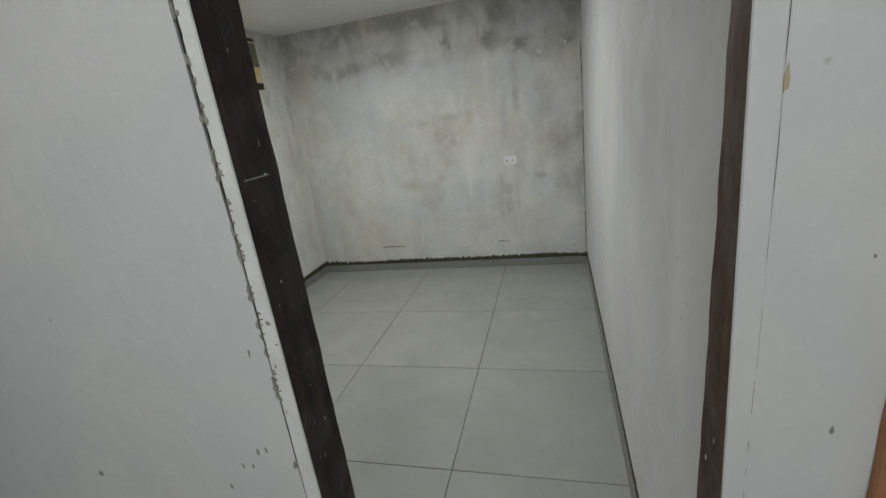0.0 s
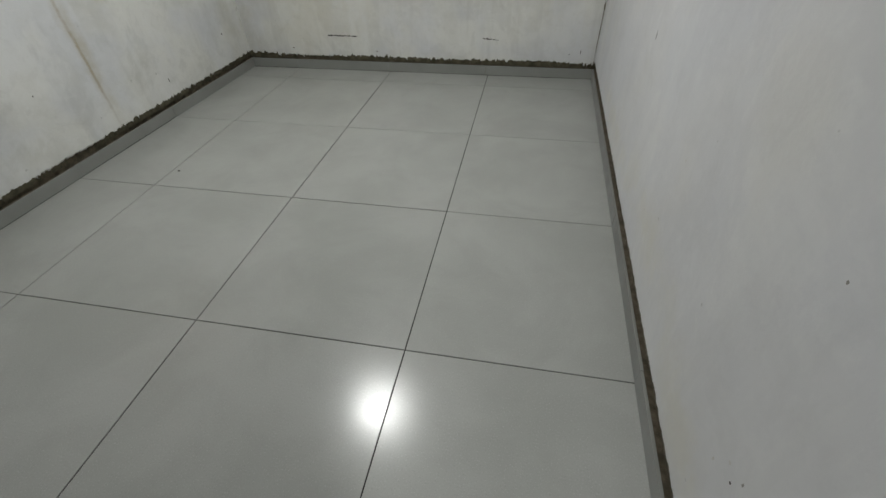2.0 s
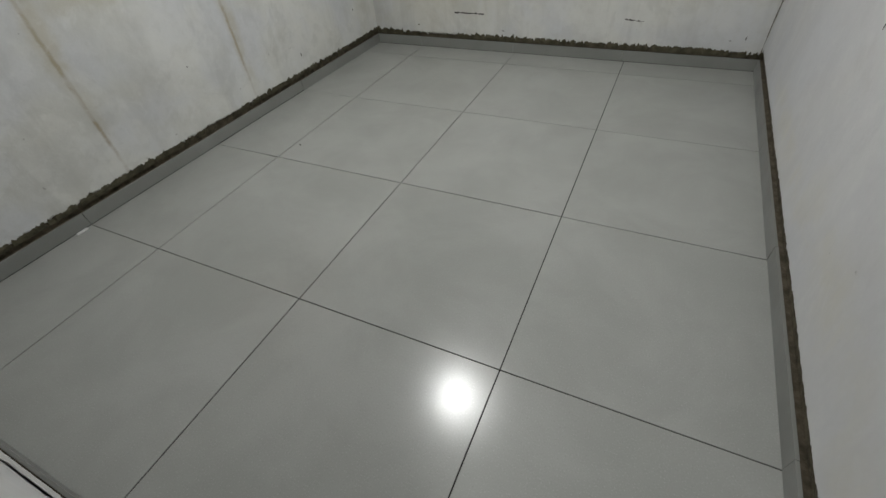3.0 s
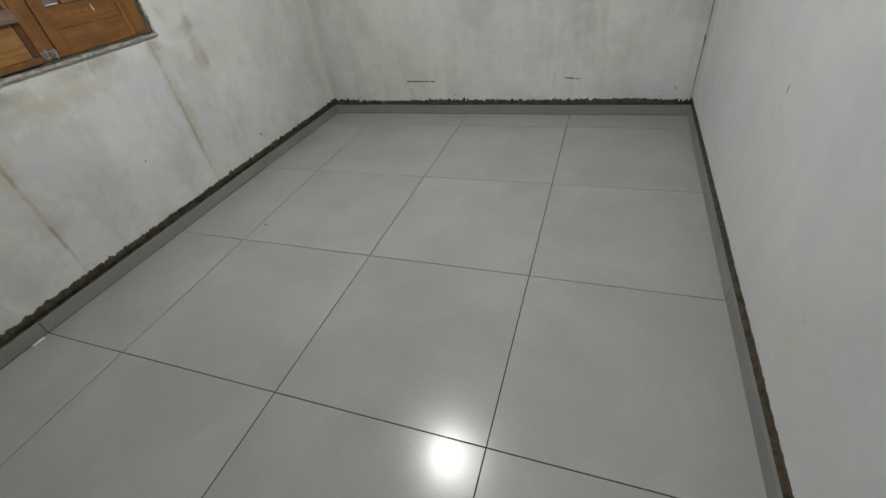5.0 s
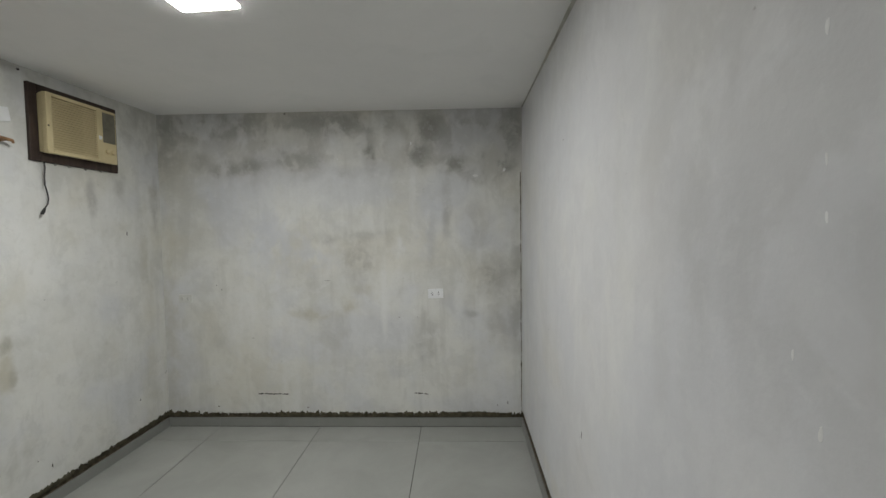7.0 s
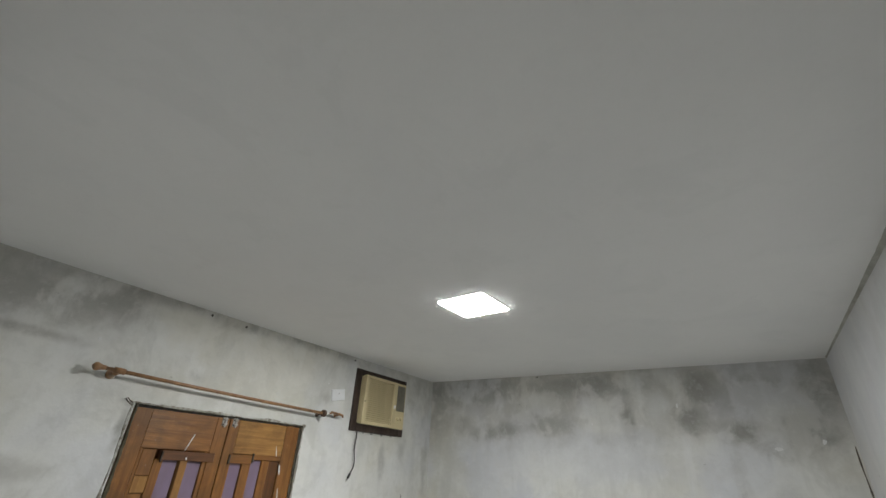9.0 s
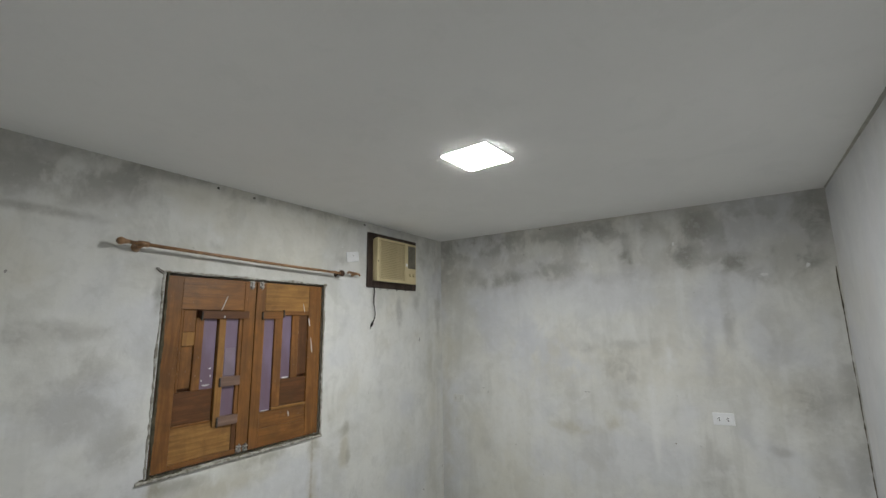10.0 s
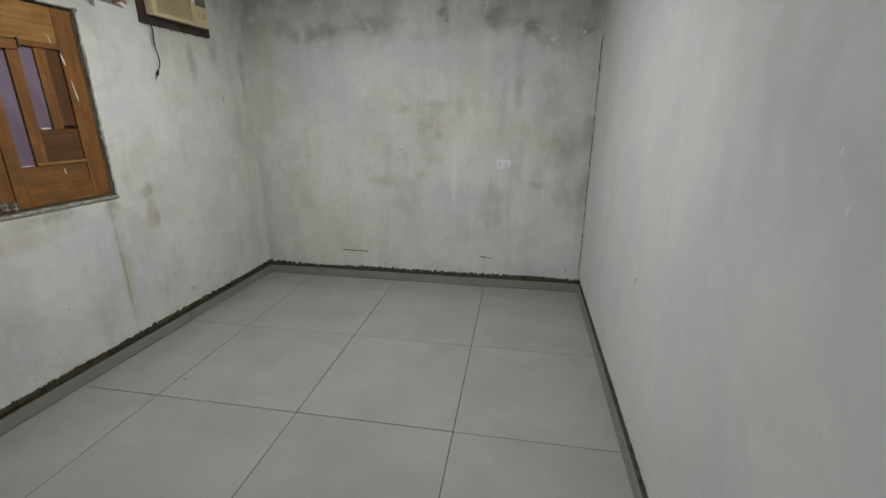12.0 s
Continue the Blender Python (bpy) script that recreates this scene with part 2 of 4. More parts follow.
def simple(name, color, dark, scale, rough, bump_depth=0.0006, metal=0.0, stretch=(1, 1, 1), spec=0.5):
    k = Nodes(name)
    v = k.scaled(k.object_coords(), stretch)
    a = k.noise(v, scale, 5, 0.6)
    b = k.noise(v, scale * 6, 3, 0.6)
    col = k.mix(k.ramp(a, 0.3, 0.7), color, dark)
    col = k.mix(k.math("MULTIPLY", k.ramp(b, 0.5, 0.8), 0.35), col, dark)
    return k.finish(col, k.ramp(a, 0.2, 0.8, rough * 0.85, min(1.0, rough * 1.15)), metal, k.math("ADD", a, k.math("MULTIPLY", b, 0.5)), bump_depth, spec)


def wood(name, light, dark, rough=0.45, grain=(14, 14, 1.1), vary=0.25, specks=0.0, grime=0.0):
    k = Nodes(name)
    oc = k.object_coords()
    off = k.math("MULTIPLY", k.random(), 37.0)
    v = k.scaled(oc, grain)
    n = k.tree.nodes.new("ShaderNodeVectorMath")
    k.put(n.inputs[0], v)
    k.put(n.inputs[1], k.join(off, off, off))
    v = n.outputs[0]
    a = k.noise(v, 2.2, 6, 0.6, 0.6)
    b = k.noise(v, 9.0, 4, 0.65, 0.2)
    wear = k.noise(k.scaled(oc, (1, 1, 1)), 9.0, 5, 0.6)
    col = k.mix(k.ramp(a, 0.3, 0.7), light, dark)
    col = k.mix(k.math("MULTIPLY", k.ramp(b, 0.5, 0.75), 0.5), col, dark)
    col = k.mix(k.math("MULTIPLY", k.random(), vary), col, dark)
    col = k.mix(k.math("MULTIPLY", k.ramp(wear, 0.48, 0.66), 0.45), col, dark)
    if grime:
        soil = k.noise(k.position(), 5.5, 6, 0.68, 0.6)
        col = k.mix(k.math("MULTIPLY", k.ramp(soil, 0.42, 0.66), grime), col, (0.060, 0.037, 0.018))
    if specks:
        s = k.noise(oc, 75.0, 2, 0.5)
        col = k.mix(k.math("MULTIPLY", k.ramp(s, 0.715, 0.75), specks), col, (0.62, 0.60, 0.56))
    return k.finish(col, k.ramp(wear, 0.25, 0.75, rough * 0.75, rough * 1.3), 0, k.math("ADD", a, k.math("MULTIPLY", b, 0.6)), 0.0012, 0.35)


def porcelain():
    k = Nodes("grey_porcelain")
    oc = k.object_coords()
    off = k.math("MULTIPLY", k.random(), 53.0)
    n = k.tree.nodes.new("ShaderNodeVectorMath")
    k.put(n.inputs[0], oc)
    k.put(n.inputs[1], k.join(off, off, 0.0))
    v = n.outputs[0]
    a = k.noise(v, 2.4, 5, 0.6, 0.4)
    b = k.noise(v, 14.0, 4, 0.6)
    col = k.mix(k.ramp(a, 0.3, 0.7), (0.368, 0.374, 0.356), (0.315, 0.321, 0.304))
    col = k.mix(k.math("MULTIPLY", k.ramp(b, 0.5, 0.8), 0.25), col, (0.33, 0.335, 0.32))
    col = k.mix(k.math("MULTIPLY", k.random(), 0.15), col, (0.34, 0.345, 0.33))
    grit = k.noise(v, 210.0, 2, 0.6)
    col = k.mix(k.math("MULTIPLY", k.ramp(grit, 0.56, 0.72), 0.28), col, (0.24, 0.245, 0.235))
    col = k.mix(k.math("MULTIPLY", k.ramp(grit, 0.42, 0.30), 0.30), col, (0.50, 0.505, 0.49))
    rough = k.ramp(a, 0.3, 0.7, 0.20, 0.245)
    return k.finish(col, rough, spec=0.42)


mat_tile = porcelain()
mat_skirt = simple("grey_porcelain_skirting", (0.262, 0.266, 0.252), (0.232, 0.236, 0.223), 3.0, 0.42, 0.0002, spec=0.3)
mat_hall_floor = simple("matt_grey_tile", (0.36, 0.365, 0.35), (0.31, 0.315, 0.30), 4.0, 0.75, 0.0004, spec=0.15)
mat_grout = simple("dark_joint", (0.014, 0.013, 0.012), (0.008, 0.008, 0.007), 30.0, 0.9)
mat_mortar = simple("damp_brown_mortar", (0.125, 0.103, 0.070), (0.055, 0.047, 0.031), 28.0, 0.95, 0.006)
mat_moss = simple("mossy_dirt", (0.115, 0.102, 0.064), (0.05, 0.045, 0.028), 22.0, 0.95, 0.004)
mat_cement = simple("bare_cement", (0.38, 0.375, 0.35), (0.20, 0.195, 0.175), 30.0, 0.95, 0.004)
mat_render = simple("pale_cement", (0.50, 0.49, 0.45), (0.17, 0.15, 0.115), 42.0, 0.95, 0.004)
mat_fillet = simple("dull_grey_strip", (0.46, 0.455, 0.42), (0.33, 0.325, 0.29), 14.0, 0.95, 0.002)
mat_filler = simple("white_filler", (0.76, 0.765, 0.765), (0.66, 0.66, 0.645), 12.0, 0.8, 0.0012)
mat_hole = simple("dark_chip", (0.07, 0.06, 0.05), (0.03, 0.028, 0.024), 40.0, 0.95, 0.002)
mat_rub = simple("brown_rub", (0.605, 0.59, 0.57), (0.545, 0.52, 0.49), 40.0, 0.9, 0.001)
mat_scuff = simple("grey_scuff", (0.34, 0.33, 0.31), (0.22, 0.21, 0.19), 40.0, 0.9, 0.001)
mat_jamb = wood("dark_stained_wood", (0.032, 0.014, 0.010), (0.010, 0.005, 0.004), 0.5, specks=0.35)
mat_smudge = wood("dusty_smudge", (0.17, 0.125, 0.11), (0.09, 0.06, 0.05), 0.7)
mat_jamb_worn = wood("worn_brown_wood", (0.108, 0.054, 0.030), (0.042, 0.020, 0.011), 0.62, specks=0.25)
mat_orange = wood("orange_brown_wood", (0.42, 0.20, 0.095), (0.28, 0.12, 0.055), 0.55)
mat_shutter = wood("varnished_cedar", (0.305, 0.138, 0.037), (0.170, 0.072, 0.021), 0.42, (24, 24, 1.8), specks=0.25, grime=0.38)
mat_shutter_light = wood("pale_varnished_wood", (0.41, 0.220, 0.066), (0.25, 0.122, 0.036), 0.42, (24, 24, 1.8), grime=0.35)
mat_shutter_dark = wood("dark_varnished_wood", (0.170, 0.072, 0.025), (0.088, 0.036, 0.014), 0.42, (24, 24, 1.8), grime=0.4)
mat_batten = wood("greyed_batten", (0.25, 0.165, 0.125), (0.16, 0.10, 0.075), 0.6)
mat_lilac = simple("lilac_pane", (0.225, 0.175, 0.250), (0.165, 0.112, 0.150), 5.0, 0.35, 0.0008, stretch=(1, 1, 0.4))
mat_lilac_grey = simple("grey_lilac_pane", (0.255, 0.205, 0.26), (0.19, 0.15, 0.19), 6.0, 0.4, 0.0005)
mat_ac_frame = wood("dark_brown_casing", (0.070, 0.046, 0.034), (0.030, 0.020, 0.016), 0.6)
mat_ac = simple("yellowed_plastic", (0.66, 0.56, 0.335), (0.56, 0.47, 0.275), 6.0, 0.5, 0.0002)
mat_ac_grey = simple("grey_brown_plastic", (0.20, 0.185, 0.14), (0.14, 0.13, 0.10), 12.0, 0.5, 0.0002)
mat_dark = simple("dark_cavity", (0.03, 0.028, 0.025), (0.015, 0.014, 0.013), 12.0, 0.8)
mat_white = simple("white_plastic", (0.84, 0.85, 0.86), (0.79, 0.80, 0.81), 8.0, 0.35, 0.0001)
mat_painted = simple("overpainted_plastic", (0.64, 0.645, 0.615), (0.58, 0.58, 0.55), 20.0, 0.7, 0.0006)
mat_black = simple("black_rubber", (0.025, 0.024, 0.023), (0.015, 0.015, 0.015), 20.0, 0.6, 0.0002)
mat_rod = simple("bronze_brown_rod", (0.36, 0.205, 0.095), (0.19, 0.10, 0.045), 25.0, 0.38, 0.0004, stretch=(1, 1, 1))
mat_rod_dark = simple("dark_brown_cap", (0.095, 0.055, 0.035), (0.05, 0.03, 0.02), 25.0, 0.45, 0.0004)
mat_steel = simple("dull_steel", (0.50, 0.49, 0.47), (0.30, 0.29, 0.27), 40.0, 0.4, 0.0003, metal=0.9)


def lamp_material(name, strength):
    m = bpy.data.materials.new(name)
    m.use_nodes = True
    b = m.node_tree.nodes["Principled BSDF"]
    b.inputs["Base Color"].default_value = (0.9, 0.9, 0.9, 1)
    b.inputs["Emission Color"].default_value = (0.985, 0.985, 0.958, 1)
    b.inputs["Emission Strength"].default_value = strength
    return m


mat_glow = lamp_material("lit_diffuser", PANEL_POWER)
mat_glow_added = lamp_material("added_hall_diffuser", HALL_POWER)


# ---- mesh helpers ----
def mesh_object(name, bm, material, smooth=False):
    bmesh.ops.recalc_face_normals(bm, faces=bm.faces)
    me = bpy.data.meshes.new(name)
    bm.to_mesh(me)
    bm.free()
    if smooth:
        for f in me.polygons:
            f.use_smooth = True
    me.materials.append(material)
    return new(name, me)


def part(name, bm, material, parent, label="", smooth=False):
    """One mesh object under a thing or a part."""
    ob = mesh_object(name, bm, material, smooth)
    ob.parent = parent
    return tagged(ob, label)


def thing(name, m, label, category, group="", kind=""):
    ob = new(name)
    ob.empty_display_size = 0.05
    ob.matrix_basis = m
    return tagged(ob, label, category, group, kind)


def at(x, y, z):
    return Matrix.Translation((x, y, z))


def add_box(bm, lo, hi, bevel=0.0, segments=1):
    out = bmesh.ops.create_cube(bm, size=1)
    s = [hi[i] - lo[i] for i in range(3)]
    c = [(hi[i] + lo[i]) / 2 for i in range(3)]
    for v in out["verts"]:
        v.co = Vector((v.co.x * s[0] + c[0], v.co.y * s[1] + c[1], v.co.z * s[2] + c[2]))
    if bevel:
        edges = list({e for v in out["verts"] for e in v.link_edges})
        bmesh.ops.bevel(bm, geom=edges, offset=bevel, segments=segments, affect="EDGES", profile=0.6)
    return bm


def box(lo, hi, bevel=0.0, segments=1):
    return add_box(bmesh.new(), lo, hi, bevel, segments)


def add_tube(bm, points, radius, sides=10):
    """A round bar along points; radius may be a list."""
    rings = []
    for i, p in enumerate(points):
        p = Vector(p)
        a = Vector(points[max(0, i - 1)])
        b = Vector(points[min(len(points) - 1, i + 1)])
        t = (b - a).normalized()
        side = t.cross(Vector((0, 0, 1)) if abs(t.z) < 0.9 else Vector((1, 0, 0))).normalized()
        up = side.cross(t)
        r = radius[i] if isinstance(radius, (list, tuple)) else radius
        rings.append([bm.verts.new(p + r * (math.cos(2 * math.pi * j / sides) * side + math.sin(2 * math.pi * j / sides) * up)) for j in range(sides)])
    for a, b in zip(rings, rings[1:]):
        for j in range(sides):
            bm.faces.new((a[j], a[(j + 1) % sides], b[(j + 1) % sides], b[j]))
    bm.faces.new(rings[0])
    bm.faces.new(rings[-1])
    return bm


def tube(points, radius, sides=10):
    return add_tube(bmesh.new(), points, radius, sides)


def slab(us, zs, holes, front, back):
    """A wall slab in its own axes, between depths back and front, with holes (u0, u1, z0, z1) right through it."""
    us = sorted({*us, *(h[0] for h in holes), *(h[1] for h in holes)})
    zs = sorted({*zs, *(h[2] for h in holes), *(h[3] for h in holes)})
    bm = bmesh.new()

    def solid(i, j):
        if not (0 <= i < len(us) - 1 and 0 <= j < len(zs) - 1):
            return False
        cu, cz = (us[i] + us[i + 1]) / 2, (zs[j] + zs[j + 1]) / 2
        return not any(h[0] < cu < h[1] and h[2] < cz < h[3] for h in holes)

    def quad(*co):
        bm.faces.new([bm.verts.new(c) for c in co])

    for i in range(len(us) - 1):
        for j in range(len(zs) - 1):
            if not solid(i, j):
                continue
            a, b, c, d = us[i], us[i + 1], zs[j], zs[j + 1]
            quad((front, a, c), (front, b, c), (front, b, d), (front, a, d))
            quad((back, a, c), (back, a, d), (back, b, d), (back, b, c))
            if not solid(i - 1, j):
                quad((back, a, c), (front, a, c), (front, a, d), (back, a, d))
            if not solid(i + 1, j):
                quad((back, b, c), (back, b, d), (front, b, d), (front, b, c))
            if not solid(i, j - 1):
                quad((back, a, c), (back, b, c), (front, b, c), (front, a, c))
            if not solid(i, j + 1):
                quad((back, a, d), (front, a, d), (front, b, d), (back, b, d))
    bmesh.ops.remove_doubles(bm, verts=bm.verts, dist=1e-5)
    return bm


def ragged_edge(u0, u1, top, low, rough, front, back, seed):
    """The broken lower edge of the plaster: a strip whose foot is chipped in small uneven bites."""
    bm = bmesh.new()
    n = int((u1 - u0) / 0.005)
    prev = None
    for i in range(n + 1):
        u = u0 + (u1 - u0) * i / n
        bite = noise.noise((u * 3.0, seed, 0)) * 0.6 + noise.noise((u * 17, seed, 3)) * 0.7 + noise.noise((u * 48, seed, 7)) * 0.8 + noise.noise((u * 110, seed, 9)) * 0.6
        z = low + rough * bite
        f = front - 0.003 * max(0, noise.noise((u * 30, seed, 5)))
        row = [bm.verts.new(c) for c in ((back, u, z - 0.004), (f - 0.004, u, z), (front, u, z + 0.008 + 0.006 * noise.noise((u * 25, seed, 6))), (front, u, top))]
        if prev:
            for a in range(3):
                bm.faces.new((prev[a], row[a], row[a + 1], prev[a + 1]))
        prev = row
    return bm


def smear_line(u0, u1, low, rough, seed):
    """Moss and mud on the broken edge of the plaster: small tongues, close together in some stretches and missing in others."""
    bm = bmesh.new()
    prev = None
    n = int((u1 - u0) / 0.003)
    for i in range(n + 1):
        u = u0 + (u1 - u0) * i / n
        thick = noise.noise((u * 1.7, seed, 19)) + 0.6 * noise.noise((u * 6, seed, 20))
        h = 0.35 + 0.7 * thick + 0.9 * noise.noise((u * 31, seed, 21)) + 0.7 * noise.noise((u * 80, seed, 22))
        top = low + rough * min(2.6, 0.1 + 1.35 * max(0.0, h))
        row = [bm.verts.new(c) for c in ((PLASTER - 0.004, u, low - rough * 1.6), (PLASTER + 0.0012, u, low - rough * 0.1), (PLASTER + 0.0006, u, top))] if h > 0.02 else None
        if prev and row:
            for a in range(2):
                bm.faces.new((prev[a], row[a], row[a + 1], prev[a + 1]))
        prev = row
    return bm


def chip(u, z, ru, rz, seed, proud=0.0012, n=14, turn=0.0):
    """A small irregular patch with a raised middle, lying on a wall face (its own axes)."""
    rnd = random.Random(seed)
    bm = bmesh.new()
    mid = bm.verts.new((proud, u, z))
    ring, foot = [], []
    for i in range(n):
        a = 2 * math.pi * i / n
        r = rnd.uniform(0.65, 1.15)
        du, dz = ru * r * math.cos(a), rz * r * math.sin(a)
        du, dz = du * math.cos(turn) - dz * math.sin(turn), du * math.sin(turn) + dz * math.cos(turn)
        ring.append(bm.verts.new((proud * 0.8, u + du * 0.85, z + dz * 0.85)))
        foot.append(bm.verts.new((-0.001, u + du, z + dz)))
    for i in range(n):
        j = (i + 1) % n
        bm.faces.new((mid, ring[i], ring[j]))
        bm.faces.new((ring[i], foot[i], foot[j], ring[j]))
    return bm

# ---- setting ----


def room_wall(name, m, u0, u1, material, label, holes=(), low=0.118, rough=0.011, seed=0.0, back=-0.15):
    """A plastered wall: masonry, plaster coat with a chipped foot, and the mortar bared behind it."""
    wall = mesh_object(name, slab((u0, u1), (-0.02, CEIL + 0.05), holes, MASONRY - 0.004, back), material)
    wall.matrix_basis = m
    tagged(wall, label, "wall", kind="structure")
    part("plaster_coat", slab((u0, u1), (0.24, CEIL + 0.02), holes, PLASTER, MASONRY - 0.004), material, wall)
    part("plaster_foot", ragged_edge(u0, u1, 0.24, low, rough, PLASTER, MASONRY - 0.002, seed), material, wall, "chipped plaster edge above the skirting")
    bm = slab((u0, u1), (0.0, 0.22), (), MASONRY, MASONRY - 0.006)
    add_box(bm, (MASONRY - 0.001, u0, 0.0), (-0.010, u1, SKIRT_H - 0.004))
    part("mortar_bed", bm, mat_mortar, wall, "bared dark brown mortar")
    part("mud_smear", smear_line(u0, u1, low, rough, seed), mat_moss, wall, "mossy brown smears along the broken edge")
    return wall


WINDOW = (0.264, 1.246, 0.985, 1.948)
COOLER = (1.69, 2.19, 2.00, 2.36)
wall_left = room_wall("wall_left", LEFT, -0.95, 2.78, mat_left, "damp-stained whitewashed wall with a wooden window", (WINDOW, COOLER), low=0.113, rough=0.013, seed=1.0)
wall_back = room_wall("wall_back", BACK, -2.2, 0.95, mat_back, "whitewashed wall mottled with grey damp stains", low=0.101, rough=0.017, seed=2.0)
wall_right = room_wall("wall_right", RIGHT, -2.78, 0.788, mat_right, "smooth white painted plaster wall", low=0.119, rough=0.006, seed=3.0)

wall_front = mesh_object("wall_front", slab((-0.73 - 1.0, 2.6), (-0.02, CEIL + 0.05), ((-DOOR_R, -DOOR_L, -0.03, DOOR_H + 0.04),), -0.030, FRONT_OUT - FRONT_IN), mat_front)
wall_front.matrix_basis = FRONT
tagged(wall_front, "white painted wall with the doorway between hall and room", "wall", kind="structure")
part("plaster_coat", slab((-0.80, 2.2), (0.24, CEIL + 0.02), ((-DOOR_R - 0.010, 0.046, 0.2, DOOR_H + 0.04),), PLASTER, -0.0295), mat_front, wall_front)
part("plaster_foot", ragged_edge(0.046, 2.2, 0.24, 0.112, 0.009, PLASTER, -0.028, 4.0), mat_front, wall_front, "chipped plaster edge above the skirting")
bm = slab((0.046, 2.2), (0.0, 0.22), (), MASONRY, MASONRY - 0.0055)
add_box(bm, (MASONRY - 0.001, 0.046, 0.0), (-0.010, 2.2, SKIRT_H - 0.004))
part("mortar_bed", bm, mat_mortar, wall_front, "bared dark brown mortar")

ceiling = mesh_object("ceiling", box((-2.5, -0.94, CEIL), (1.2, 2.9, CEIL + 0.12)), mat_ceiling)
tagged(ceiling, "plain white plastered ceiling", "ceiling", kind="structure")

# uneven grey fillet in the angle of right wall and ceiling, wider towards the doorway
bm = bmesh.new()
prev = None
for i in range(171):
    y = -0.79 + 0.02 * i
    w = 0.009 + 0.018 * max(0.0, 1 - (y + 0.79) / 2.9) + 0.004 * noise.noise((y * 3, 1, 0)) + 0.002 * noise.noise((y * 19, 2, 0))
    d = 0.009 + 0.007 * max(0.0, 1 - (y + 0.79) / 2.9) + 0.003 * noise.noise((y * 11, 3, 0))
    x = right_x(y) - PLASTER + 0.002
    row = [bm.verts.new(c) for c in ((x - w, y, CEIL + 0.001), (x - w * 0.9, y, CEIL - 0.002), (x - w * 0.4, y, CEIL - d * 0.6), (x - 0.001, y, CEIL - d), (x + 0.004, y, CEIL - d))]
    if prev:
        for a in range(4):
            bm.faces.new((prev[a], row[a], row[a + 1], prev[a + 1]))
    prev = row
fillet = mesh_object("trim", bm, mat_fillet, True)
tagged(fillet, "uneven grey strip between wall and ceiling", "trim", kind="structure")

# the hall behind the doorway: unseen ceiling, walls and floor, added to close it
hall_ceiling = mesh_object("ceiling_hall", box((-2.8, -3.3, CEIL), (2.2, -0.9405, CEIL + 0.12)), mat_ceiling)
tagged(hall_ceiling, "unseen plain white ceiling closing the hall", "ceiling", kind="structure")
for name, lo, hi in (("wall_hall_south", (-2.8, -3.3, -0.02), (2.2, -3.15, CEIL + 0.05)), ("wall_hall_west", (-2.75, -3.15, -0.02), (-2.6, -0.94, CEIL + 0.05)), ("wall_hall_east", (1.73, -3.15, -0.02), (1.88, -0.94, CEIL + 0.05))):
    tagged(mesh_object(name, box(lo, hi), mat_front), "unseen plain white wall closing the hall", "wall", kind="structure")
# matt, so the hall lamp is not mirrored onto the room's ceiling
hall_floor = mesh_object("floor_hall", box((-2.7, -3.25, -0.05), (1.85, -0.803, -0.001)), mat_hall_floor)
tagged(hall_floor, "unseen matt grey hall floor", "floor", kind="structure")

floor = mesh_object("floor", box((-2.3, -0.802, -0.05), (1.0, 2.85, -0.0035)), mat_grout)
tagged(floor, "large pale grey porcelain tiles with thin dark joints", "floor", kind="structure")

# ---- doorway ----
door_frame = thing("door_1", at(0.39, -0.866, 0), "dark-stained wooden door frame with paint specks, no leaf", "door frame", kind="structure")


def prism(outline, z0, z1):
    bm = bmesh.new()
    lo = [bm.verts.new((x, y, z0)) for x, y in outline]
    hi = [bm.verts.new((x, y, z1)) for x, y in outline]
    n = len(outline)
    for i in range(n):
        bm.faces.new((lo[i], lo[(i + 1) % n], hi[(i + 1) % n], hi[i]))
    bm.faces.new(lo)
    bm.faces.new(hi)
    edges = [e for e in bm.edges if abs(e.verts[0].co.z - e.verts[1].co.z) > 0.1]
    bmesh.ops.bevel(bm, geom=edges, offset=0.0025, segments=2, affect="EDGES")
    return bm


def wavy(bm, amount, step=0.05):
    """Cuts a tall piece into short lengths and wears its long edges."""
    z0, z1 = min(v.co.z for v in bm.verts), max(v.co.z for v in bm.verts)
    z = z0 + step
    while z < z1 - step / 2:
        bmesh.ops.bisect_plane(bm, geom=[*bm.verts, *bm.edges, *bm.faces], plane_co=(0, 0, z), plane_no=(0, 0, 1))
        z += step
    for v in bm.verts:
        d = noise.noise_vector((v.co.x * 9, v.co.y * 9, v.co.z * 16)) * amount
        v.co.x, v.co.y = v.co.x + d.x, v.co.y + d.y
    return bm


ox, oy = -0.39, 0.866
left_jamb = part("jamb", wavy(prism([(DOOR_L + 0.0005 + ox, -0.944 + oy), (0.0655 + ox, -0.944 + oy), (0.0535 + ox, -0.852 + oy), (0.0495 + ox, -0.850 + oy), (0.0480 + ox, -0.818 + oy), (0.0310 + ox, -0.806 + oy), (0.0000 + ox, -0.793 + oy), (-0.0450 + ox, -0.783 + oy), (-0.0450 + ox, -0.8195 + oy), (DOOR_L + 0.0005 + ox, -0.8195 + oy)], 0, DOOR_H), 0.0020, 0.014), mat_jamb, door_frame, "very dark brown jamb with scuffs")
right_jamb = part("jamb", wavy(prism([(DOOR_R - 0.0005 + ox, -0.944 + oy), (0.703 + ox, -0.944 + oy), (0.7195 + ox, -0.810 + oy), (DOOR_R - 0.0005 + ox, -0.808 + oy)], 0, DOOR_H), 0.0020, 0.014), mat_jamb_worn, door_frame, "worn brown jamb")
